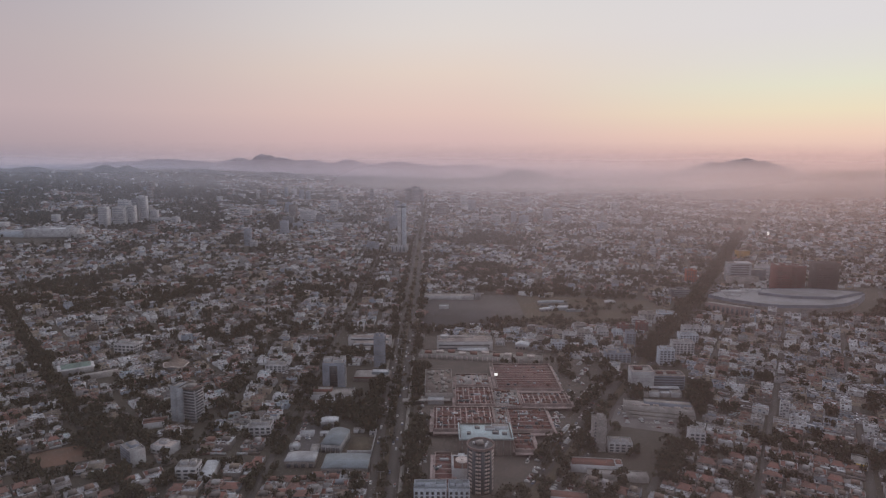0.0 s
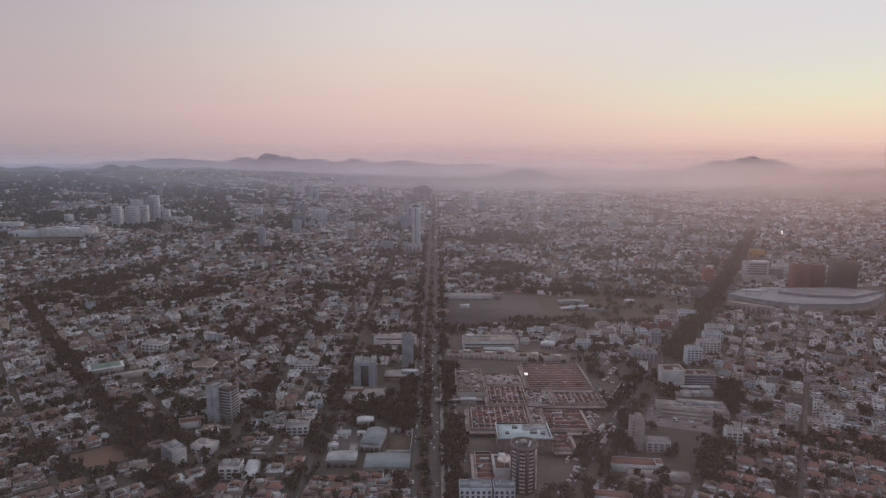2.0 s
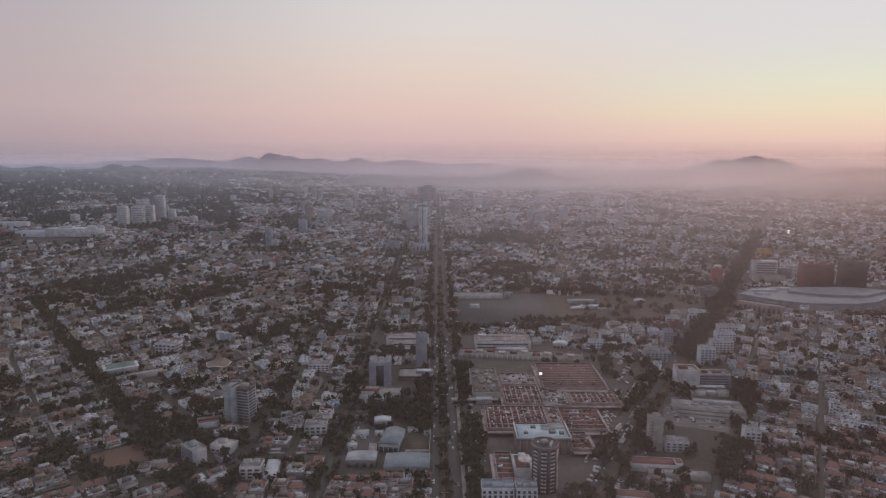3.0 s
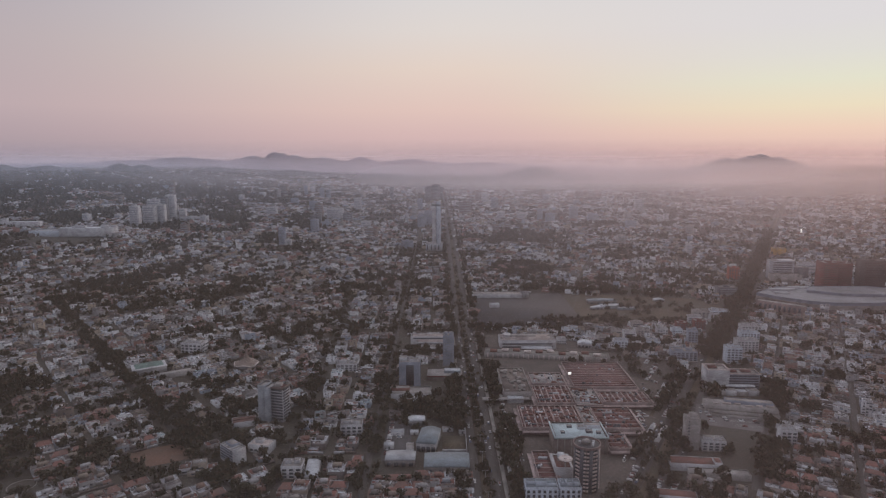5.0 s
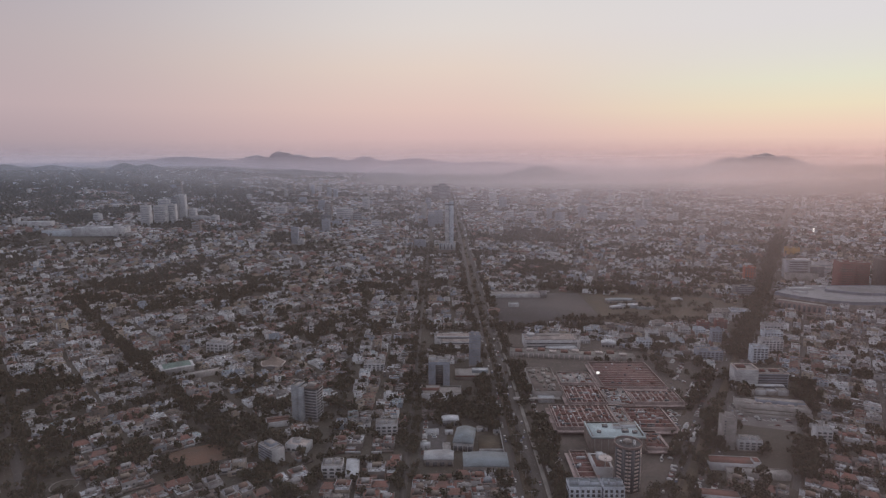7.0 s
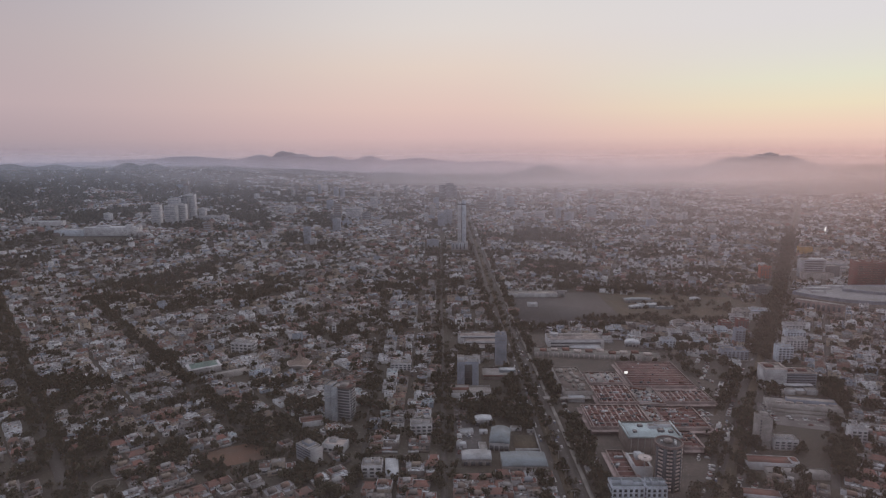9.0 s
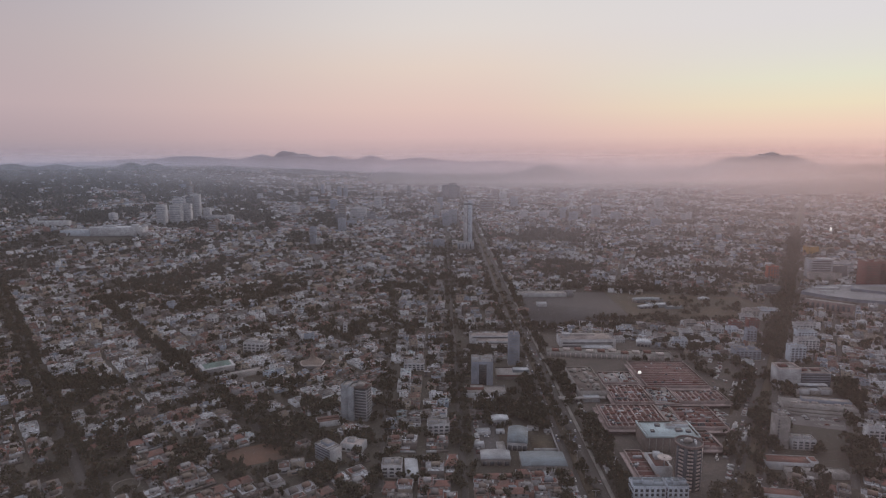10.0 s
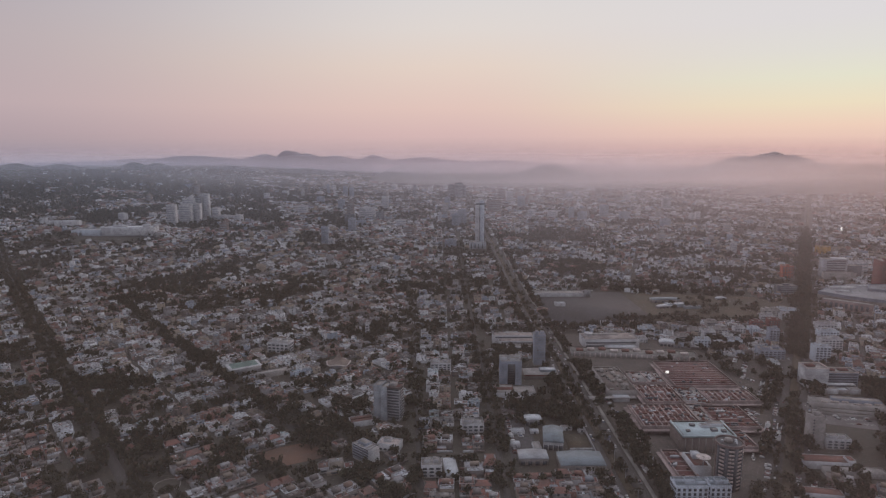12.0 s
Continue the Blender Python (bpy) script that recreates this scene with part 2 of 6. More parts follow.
ground = grid_sheet("ground", np.linspace(-4900, 4800, 98), np.r_[np.linspace(-500, 950, 12), np.linspace(1000, 5100, 83)], earth, "dark dry earth between houses and trees")


def strip(name, pts, width, mat, z, label, kind="structure", category="road"):
    """A road along some points, as a raised ribbon with sides that follows the ground."""
    line = []
    for (x0, y0), (x1, y1) in zip(pts, pts[1:]):
        n = max(1, int(math.hypot(x1 - x0, y1 - y0) / 45))
        line += [(x0 + (x1 - x0) * k / n, y0 + (y1 - y0) * k / n) for k in range(n)]
    line.append(pts[-1])
    verts, faces = [], []
    for k, (x, y) in enumerate(line):
        (xa, ya), (xb, yb) = line[max(0, k - 1)], line[min(len(line) - 1, k + 1)]
        q = width / 2 / math.hypot(xb - xa, yb - ya)
        ox, oy = (yb - ya) * q, -(xb - xa) * q
        for e, h in ((-1, -0.4), (-1, z), (1, z), (1, -0.4)):
            verts.append((x + e * ox, y + e * oy, rise(x + e * ox, y + e * oy) + h + (0.35 if y > 1010 and h > 0 else 0)))
        if k:
            a, b = 4 * k - 4, 4 * k
            faces += [(a + i, a + i + 1, b + i + 1, b + i) for i in range(3)]
    return tagged(new(name, from_quads(name, verts, faces, [mat])), label, category, kind=kind)


def along(line, t, side=0.0):
    p, w = line
    return p.x + w.x * t + w.y * side, p.y + w.y * t - w.x * side


ave = [(avenue_x(y), y) for y in (250, 700, 1200, 2000, 3000)]
strip("road", [(x - 7.5, y) for x, y in ave], 8.5, asphalt, 0.12, "wide grey asphalt carriageway of the straight avenue")
strip("road", [(x + 7.5, y) for x, y in ave], 8.5, asphalt, 0.12, "wide grey asphalt carriageway of the straight avenue")
strip("median", ave, 6, meadow, 0.25, "planted median strip between the carriageways", category="median")
strip("pavement", [(x - 14, y) for x, y in ave], 3, paving, 0.27, "grey paved sidewalk beside the avenue", category="pavement")
strip("pavement", [(x + 14, y) for x, y in ave], 3, paving, 0.27, "grey paved sidewalk beside the avenue", category="pavement")
for side in (-10, 10):
    strip("road", [along(OTERO, t, side) for t in (-150, 500, 1200, 2300)], 11, asphalt, 0.13, "asphalt carriageway of the diagonal avenue")
strip("median", [along(OTERO, t) for t in (-150, 500, 1200, 2300)], 7, meadow, 0.26, "tree-planted median of the diagonal avenue", category="median")
strip("road", [along(WEST, t) for t in (-80, 400, 1500)], 8, asphalt, 0.14, "asphalt road lined with dark trees")
strip("road", [along(WEST_LANE, t) for t in (-80, 300, 700)], 6, asphalt, 0.14, "narrow street under dark trees")
strip("road", [(-190, 400), (-201, 581), (-211, 749), (-225, 1000)], 6, asphalt, 0.14, "narrow street under dark trees")
strip("road", [(-129, 300), (-132, 560), (-140, 1100), (-150, 1800)], 5, asphalt, 0.15, "narrow asphalt street between houses")

for off in (66, 132, 198, 264):
    strip("road", [along(OTERO, t, off) for t in (40, 300, 900)], 6, asphalt, 0.11, "narrow asphalt street between rows of houses")

# parking lots and fields
tagged(new("parking_lot", boxes_mesh("parking_lot", [(42, 908, 0, 152, 190, 0.2, 0)], lot_ground)), "large empty grey asphalt parking lot", "parking lot", kind="structure")


def sheet(name, poly, mat, z, label, category):
    bm = bmesh.new()
    f = bm.faces.new([bm.verts.new((x, y, z)) for x, y in poly])
    g = bmesh.ops.extrude_face_region(bm, geom=[f])
    bmesh.ops.translate(bm, verts=[v for v in g["geom"] if isinstance(v, bmesh.types.BMVert)], vec=(0, 0, -z))
    bmesh.ops.recalc_face_normals(bm, faces=bm.faces)
    me = bpy.data.meshes.new(name)
    bm.to_mesh(me)
    me.materials.append(mat)
    return tagged(new(name, me), label, category, kind="structure")


sheet("field", FIELD, meadow, 0.18, "dry brown grass field", "field")
mall_tarmac = surface("brown_grey_tarmac", [(0.108, 0.090, 0.080), (0.072, 0.061, 0.055)], grain=(0.05, 0.35), depth=0.5)
sheet("mall_ground", MALL_SITE, mall_tarmac, 0.10, "grey asphalt parking round the shopping mall", "parking lot")
sheet("yard", [(-122, 440), (-100, 440), (-100, 540), (-122, 540)], lot_ground, 0.10, "grey asphalt yard beside the sheds", "yard")
sheet("court_yard", [(161, 548), (223, 542), (194, 489), (144, 506)], surface("worn_court_concrete", [(0.165, 0.15, 0.15), (0.125, 0.115, 0.115)], grain=(0.05, 0.6), depth=0.25), 0.14, "marked grey court yard with rows of bays", "yard")

sheet("earth_lot", [(-322, 452), (-284, 470), (-262, 446), (-300, 428)], surface("bare_red_earth", [(0.15, 0.085, 0.062), (0.11, 0.07, 0.052)], grain=(0.05, 0.6), depth=0.3), 0.16, "bare reddish earth lot between houses", "lot")

VERGES = ((-21, 440, 3, 60, 0), (-21, 520, 3, 40, 0), (86, 448, 2.5, 46, -30.2), (101, 488, 2.5, 52, -30.2), (126, 548, 2.5, 60, -30.2), (118, 470, 3, 44, -30.2), (150, 590, 3, 60, -30.2), (60, 398, 2.5, 34, -30.2), (92, 410, 3, 30, -30.2))
for x, y, w, d, turn in VERGES:
    tagged(new("verge", boxes_mesh("verge", [(x, y, 0, w, d, 0.3, turn)], meadow)), "narrow planted verge between parking lanes", "verge", kind="structure")

# ---------------------------------------------------------------- hills


def hill(name, label, y, peaks, base, x0, x1, thick, mat, seed, fall=0.0):
    """A range of hills: rounded peaks (place, height, spread) on a long back, with gullies."""
    nx, ny = 220, 14
    xs = np.linspace(x0, x1, nx)
    crest = np.full(nx, float(base))
    for px, ph, pw in peaks:
        crest = np.maximum(crest, base + ph * np.exp(-np.abs((xs - px) / pw) ** 1.3))
    crest *= 1 - fall * (xs - x0) / (x1 - x0)
    verts = []
    for j in range(ny):
        v = j / (ny - 1)
        for i, x in enumerate(xs):
            edge = min(1, (x - x0) / 300, (x1 - x) / 300)
            rough = 1 + 0.05 * noise.fractal(Vector((x * 0.004, v * 2, seed)), 1.0, 2.0, 4)
            verts.append((x + 40 * noise.noise(Vector((x * 0.002, v * 3, seed + 5))), y + thick * v, max(0.0, crest[i] * edge * rough * math.sin(v * math.pi / 2) ** 0.8)))
    faces = [(j * nx + i, j * nx + i + 1, (j + 1) * nx + i + 1, (j + 1) * nx + i) for j in range(ny - 1) for i in range(nx - 1)]
    return tagged(new(name, from_quads(name, verts, faces, [mat])), label, "hill", kind="structure")


# scrub lightened to pale mauve: part of the distance haze is in its colour
slope = surface("haze_tinted_scrub", [(0.30, 0.265, 0.285), (0.25, 0.225, 0.245)], grain=(0.004, 0.03), depth=0.2)

# ---------------------------------------------------------------- the city fabric: rows of houses in blocks
rng = np.random.default_rng(7)


def zone_of(x, y):
    if off_line(OTERO, x, y) > 0:
        return "east"
    if x > avenue_x(y):
        return "middle"
    return "west" if x > -192 - 0.06 * (y - 400) else "far_west"


ZONES = {"east": (59.8, 46, 66, 10.7), "middle": (72, 43, 90, 0), "west": (90.8, 41, 78, 0), "far_west": (-49.5, 42, 100, 30)}


def in_reach(x, y):
    return 330 < y < 4100 and -0.74 * y - 235 < x < 0.74 * y + 70


def is_free(x, y, zone):
    if abs(x - avenue_x(y)) < (23 if y < 760 else 17 if y < 1400 else 14) or abs(off_line(OTERO, x, y)) < (22 if y < 1250 else 16) or abs(off_line(WEST, x, y)) < 10 and y < 1600 or abs(off_line(WEST_LANE, x, y)) < 7 and y < 950:
        return False
    if zone == "west" and abs(x + 129 + 0.011 * (y - 300)) < 8 and y < 1800:
        return False
    if abs(x + 192 + 0.06 * (y - 400)) < 6.5 and y < 1000:
        return False
    return is_clear(x, y, 5) and (y > 1180 or not any(inside(x, y, s) for s in SITES))


def green(x, y):
    """How leafy a quarter is, 0 to 1."""
    v = noise.fractal(Vector((x * 0.0065, y * 0.0065, 3.3)), 1.0, 2.0, 3)
    return min(1.0, max(0.0, 0.47 + 1.0 * v))


houses, trees = [], []        # x, y, turn, width, depth, storeys   /   x, y, height, spread
for zone, (turn, across, length, phase) in ZONES.items():
    a = radians(turn)
    ca, sa = math.cos(a), math.sin(a)
    for bu in range(-int(6000 / across), int(6000 / across)):
        for bv in range(-int(6000 / length), int(6000 / length)):
            u0, v0 = bu * across + rng.uniform(-2, 2), bv * length + phase + rng.uniform(-1.5, 1.5)
            cu, cv = u0 + across / 2, v0 + length / 2
            bx, by = cu * ca - cv * sa, cu * sa + cv * ca
            if not (in_reach(bx, by) or in_reach(bx, by + 70) or in_reach(bx + 70, by) or in_reach(bx - 70, by)):
                continue
            rate = 1.0 if by < 1350 else (1.25 if by < 1900 else 1.8 if by < 2700 else 2.5)
            for row in (0, 1):
                v = v0 + 4
                while v < v0 + length - 6:
                    w = rng.uniform(7.5, 13.5) * (1 + 0.6 * (rate - 1))
                    deep = rng.uniform(15, 19)
                    uc = u0 + (3 + deep / 2 + rng.uniform(0, 1.2) if row == 0 else across - 4.5 - deep / 2 - rng.uniform(0, 1.2))
                    vc = v + w / 2
                    v += w + (0.0 if rng.random() < 0.8 else rng.uniform(0.5, 4)) + 0.05
                    x, y = uc * ca - vc * sa, uc * sa + vc * ca
                    if not in_reach(x, y) or zone_of(x, y) != zone or not is_free(x, y, zone):
                        continue
                    leafy = min(1.0, green(x, y) * (0.84 if zone == "east" else 1.05) + (0.16 if x < -0.25 * y and y > 1350 else 0) + (0.42 if x < -0.36 * y and y > 1620 else 0) + (0.4 if x < -0.05 * y and y > 2500 else 0) - (0.35 if -200 < x < -52 and y < 760 else 0.06 if y < 700 or 800 < y < 1400 and x > -420 else 0))
                    if rng.random() < 0.05 + (0.70 if y < 1500 else 0.88) * min(1.0, max(0.0, (leafy - (0.77 if y < 620 else 0.745 if y < 1000 else 0.66)) / 0.22)):
                        for k in range(3 if rate == 1 else 2):
                            trees.append((x + rng.normal(0, 3.5), y + rng.normal(0, 3.5), rng.uniform(5.5, 11), rng.uniform(2.8, 5.2)))
                        continue
                    st = int(rng.choice([1, 1, 1, 1, 2, 2, 2])) if rng.random() > 0.015 else int(rng.integers(4, 6))
                    houses.append((x, y, turn + rng.normal(0, 1.5), deep, w - 0.05, st))
                    if rng.random() < (0.10 + 0.45 * leafy) / rate:
                        back = uc + (1 if row == 0 else -1) * (deep / 2 + 1.0)
                        trees.append((back * ca - vc * sa + rng.normal(0, 1), back * sa + vc * ca, rng.uniform(5, 9.0), rng.uniform(2.2, 4.0)))
                    if rng.random() < (0.25 + 0.55 * leafy) / rate ** 0.5:
                        front = uc - (1 if row == 0 else -1) * (deep / 2 + 2.6)
                        trees.append((front * ca - vc * sa, front * sa + vc * ca, rng.uniform(5, 9.5), rng.uniform(2.4, 4.4)))
for x, y in [(x, y) for x in np.arange(-119, -56, 10.3) for y in (390, 407)]:        # the row in front of the sheds
    houses.append((x, y + rng.uniform(-1, 1), 90.8 + rng.normal(0, 1.5), 15, 10.2, int(rng.choice([1, 1, 2]))))
houses.sort(key=lambda h: h[1])

near = [h for h in houses if h[1] < 480][:300]
mid = [h for h in houses[len(near):] if h[1] < 1500]
far = [h for h in houses if h[1] >= 1500]


def shifted(x, y, turn, ox, oy):
    c, s = math.cos(radians(turn)), math.sin(radians(turn))
    return x + ox * c - oy * s, y + ox * s + oy * c


WALL_KINDS = [surface(n + "_plaster", c, pick="island", depth=0.35) for n, c in (
    ("white", [(0.60, 0.61, 0.64), (0.72, 0.73, 0.76), (0.50, 0.50, 0.52)]), ("grey", [(0.27, 0.265, 0.275), (0.21, 0.20, 0.205), (0.32, 0.31, 0.32)]),
    ("cream", [(0.36, 0.31, 0.255), (0.29, 0.24, 0.20)]), ("pink", [(0.29, 0.18, 0.16), (0.23, 0.13, 0.11)]), ("brown", [(0.135, 0.112, 0.102), (0.10, 0.086, 0.080)]), ("blue_grey", [(0.32, 0.36, 0.43), (0.26, 0.30, 0.36)]))]
ROOF_KINDS = [surface(n + "_roof", c, pick="island", depth=0.5) for n, c in (
    ("pale", [(0.62, 0.64, 0.70), (0.52, 0.53, 0.57), (0.72, 0.74, 0.80)]), ("grey", [(0.34, 0.34, 0.36), (0.27, 0.265, 0.275)]), ("dark", [(0.12, 0.112, 0.110), (0.16, 0.147, 0.144)]),
    ("terracotta", [(0.29, 0.145, 0.12), (0.24, 0.115, 0.095), (0.33, 0.20, 0.175)]), ("brown", [(0.21, 0.17, 0.155), (0.26, 0.21, 0.19)]), ("teal", [(0.29, 0.39, 0.43), (0.36, 0.44, 0.48)]))]
RIM_KINDS = [surface(n + "_rim", c, pick="island", depth=0.4) for n, c in (("white", [(0.76, 0.77, 0.80), (0.64, 0.64, 0.66)]), ("tan", [(0.38, 0.33, 0.30), (0.31, 0.26, 0.24)]), ("dull", [(0.24, 0.215, 0.21), (0.19, 0.17, 0.168)]))]
RIM_OF = (0, 2, 1, 1, 2, 0)


def house_style(x, y):
    """Wall and roof kind of a house: quarters lean to pale or to earthy tones."""
    lean = 1.1 * noise.fractal(Vector((x * 0.012, y * 0.012, 8.1)), 1.0, 2.0, 2) + (0.10 if off_line(OTERO, x, y) > 0 else 0)
    w = np.array([0.27 + 0.35 * lean, 0.22, 0.14, 0.12 - 0.12 * lean, 0.16 - 0.2 * lean, 0.09 + 0.08 * lean]).clip(0.02)
    r = np.array([0.17 + 0.30 * lean, 0.20, 0.27 - 0.2 * lean, 0.15 - 0.12 * lean, 0.17, 0.04]).clip(0.02)
    return int(rng.choice(6, p=w / w.sum())), int(rng.choice(6, p=r / r.sum()))


def varied(kind):
    """The style of one volume: mostly that of its house."""
    w, r = kind
    return (w if rng.random() < 0.8 else int(rng.integers(0, 6)), r if rng.random() < 0.7 else int(rng.integers(1, 5)))


def house_mesh(name, boxes, styles, inset=None, drop=None):
    """Volumes of houses in the colours of their kinds: with a parapet where an inset is given, else plain slabs."""
    st = np.asarray(styles)
    if inset is None:
        v, faces = turned(boxes), BOX_FACES
        cols = np.stack([st[:, 0], 6 + st[:, 1]] + [st[:, 0]] * 4, 1)
    else:
        v, faces = turned(boxes, inset, drop), TRAY_FACES
        cols = np.stack([st[:, 0]] * 4 + [12 + np.asarray(RIM_OF)[st[:, 0]]] * 4 + [st[:, 0]] * 4 + [6 + st[:, 1]], 1)
    f = faces[None] + v.shape[1] * np.arange(len(v))[:, None, None]
    return from_quads(name, v, f, WALL_KINDS + ROOF_KINDS + RIM_KINDS, cols.ravel())


# middle distance: stepped volumes with parapets, roof rooms, tanks, windows and yard walls
bulk, huts, wins, tanks, clutter = [], [], [], [], []
bulk_style, hut_style, clutter_style = [], [], []
for x, y, turn, dx, dy, st in mid:
    face = 1 if math.sin(radians(turn)) > 0 else -1          # the side that looks south
    look_of, g = house_style(x, y), rise(x, y)
    cuts = [0.0, rng.uniform(0.2, 0.32), rng.uniform(0.45, 0.6), rng.uniform(0.7, 0.85), 1.0] if y < 800 else [0.0, rng.uniform(0.25, 0.4), rng.uniform(0.55, 0.75), 1.0]
    high = int(rng.integers(0, len(cuts) - 1))
    for k, (c0, c1) in enumerate(zip(cuts, cuts[1:])):
        s = st if k == high else max(1, st - int(rng.choice([0, 1, 1, 2])))
        h = 2.55 * s + rng.uniform(0.1, 0.8)
        wide = dy * (1.0 if rng.random() < 0.65 else rng.uniform(0.4, 0.9))
        bx, by = shifted(x, y, turn, ((c0 + c1) / 2 - 0.5) * dx, rng.choice([-1, 1]) * (dy - wide) / 2)
        bulk.append((bx, by, g, dx * (c1 - c0) - 0.02, wide, h, turn))
        bulk_style.append(varied(look_of))
        if rng.random() < 0.25:
            hx, hy = shifted(bx, by, turn, 0, rng.uniform(-0.2, 0.2) * wide)
            hut_style.append(varied(look_of))
            huts.append((hx, hy, g + h - 0.7, dx * (c1 - c0) * rng.uniform(0.4, 0.8), wide * rng.uniform(0.3, 0.6), rng.uniform(1.8, 3.0), turn))
        if rng.random() < 0.3:
            hx, hy = shifted(bx, by, turn, rng.uniform(-0.3, 0.3) * dx * (c1 - c0), rng.uniform(-0.35, 0.35) * wide)
            tanks.append((hx, hy, g + h - 0.6, 1.1, 1.1, 1.5, turn + 20))
        for q in range(3 if y < 700 else 2 if y < 950 else 1):
            hx, hy = shifted(bx, by, turn, rng.uniform(-0.38, 0.38) * dx * (c1 - c0), rng.uniform(-0.38, 0.38) * wide)
            long = rng.random() < 0.5
            clutter_style.append(varied(look_of))
            clutter.append((hx, hy, g + h - 0.62, rng.uniform(0.8, 1.6) if long else rng.uniform(0.8, 3.2), rng.uniform(2.0, 4.5) if long else rng.uniform(0.8, 2.5), rng.uniform(0.7, 1.7), turn))
        if y < 1000:
            for f in range(s):
                for e in (-1, 1):
                    if rng.random() < 0.7:
                        wx, wy = shifted(bx, by, turn, -face * (dx * (c1 - c0) / 2 + 0.03), e * wide * 0.24)
                        wins.append((wx, wy, g + 0.9 + 2.8 * f, 0.12, rng.uniform(1.0, 2.2), rng.uniform(1.0, 1.6), turn))
tagged(new("houses", house_mesh("houses", bulk, bulk_style, 0.28, 0.55)), "rows of flat-roofed plastered houses in pale colours", "houses", kind="stuff")
tagged(new("roof_huts", house_mesh("roof_huts", huts, hut_style, 0.2, 0.25)), "stair huts and upper rooms on the flat roofs", "roof huts", kind="stuff")
tagged(new("house_windows", boxes_mesh("house_windows", wins, dark_glass)), "dark windows of the houses", "windows", kind="stuff")
tagged(new("roof_clutter", house_mesh("roof_clutter", clutter, clutter_style)), "low walls, skylights, sheds and washing places on flat roofs", "roof clutter", kind="stuff")
tagged(new("roof_tanks", boxes_mesh("roof_tanks", tanks, concrete)), "small grey water tanks on the roofs", "water tanks", kind="stuff")
bulk, huts, bulk_style, hut_style = [], [], [], []
for x, y, turn, dx, dy, st in far:
    look_of, g = house_style(x, y), rise(x, y)
    h = 2.8 * st + rng.uniform(0.4, 1.5)
    cut = rng.uniform(0.35, 0.65)
    for e0, e1, drop in ((0, cut, 0.0), (cut, 1, rng.choice([0.5, 2.8]))):
        wide = dy * rng.uniform(0.6, 1.0)
        hx, hy = shifted(x, y, turn, ((e0 + e1) / 2 - 0.5) * dx, rng.choice([-1, 1]) * (dy - wide) / 2)
        bulk.append((hx, hy, g - 0.5, dx * (e1 - e0) - 0.02, wide, max(3.0, h + 0.5 - drop), turn))
        bulk_style.append(varied(look_of))
    if rng.random() < 0.5:
        hut_style.append(varied(look_of))
        huts.append((x + rng.normal(0, 1.5), y + rng.normal(0, 1), g + h - 0.02, dx * rng.uniform(0.3, 0.6), dy * rng.uniform(0.3, 0.8), rng.uniform(1.5, 3.0), turn))
tagged(new("far_houses", house_mesh("far_houses", bulk, bulk_style)), "distant crowd of pale flat-roofed houses", "houses", kind="stuff")
tagged(new("far_roof_huts", house_mesh("far_roof_huts", huts, hut_style)), "upper rooms on distant flat roofs", "roof huts", kind="stuff")

# ---------------------------------------------------------------- trees


def crown(seed, leaves, size):
    """Leaf clumps round some limbs: four-cornered leaves in a lumpy crown of radius 1 and height about 1.5."""
    r = np.random.default_rng(seed)
    lobes = np.c_[r.normal(0, 0.42, 7), r.normal(0, 0.42, 7), r.uniform(0.35, 1.15, 7)]
    rad = r.uniform(0.34, 0.62, 7)
    pick = r.integers(0, 7, leaves)
    d = r.normal(size=(leaves, 3))
    d /= np.linalg.norm(d, axis=1, keepdims=True)
    c = lobes[pick] + d * (rad[pick] * r.uniform(0.6, 1.05, leaves))[:, None]
    n = d + r.normal(0, 0.55, (leaves, 3))
    n /= np.linalg.norm(n, axis=1, keepdims=True)
    up = r.normal(size=(leaves, 3))
    s = np.cross(n, up)
    s /= np.linalg.norm(s, axis=1, keepdims=True)
    q = np.cross(n, s)
    k = size * r.uniform(0.7, 1.3, (leaves, 1))
    return np.stack([c - s * k - q * k * 0.8, c + s * k - q * k * 0.6, c + s * k * 0.7 + q * k, c - s * k * 0.8 + q * k * 0.8], 1)


def many_trees(name, spots, leaves, size, label):
    temps = [crown(100 + k, leaves, size) for k in range(6)]
    out = []
    for x, y, h, r in spots:
        a = rng.uniform(0, 6.283)
        t = temps[rng.integers(0, 6)]
        c, s = math.cos(a) * r, math.sin(a) * r
        p = np.empty_like(t)
        p[..., 0], p[..., 1] = x + t[..., 0] * c - t[..., 1] * s, y + t[..., 0] * s + t[..., 1] * c
        p[..., 2] = rise(x, y) + h * 0.16 + t[..., 2] * h * 0.55
        out.append(p)
    v = np.concatenate(out)
    return tagged(new(name, from_quads(name, v, np.arange(v.shape[0] * 4), [foliage])), label, "trees", kind="stuff")


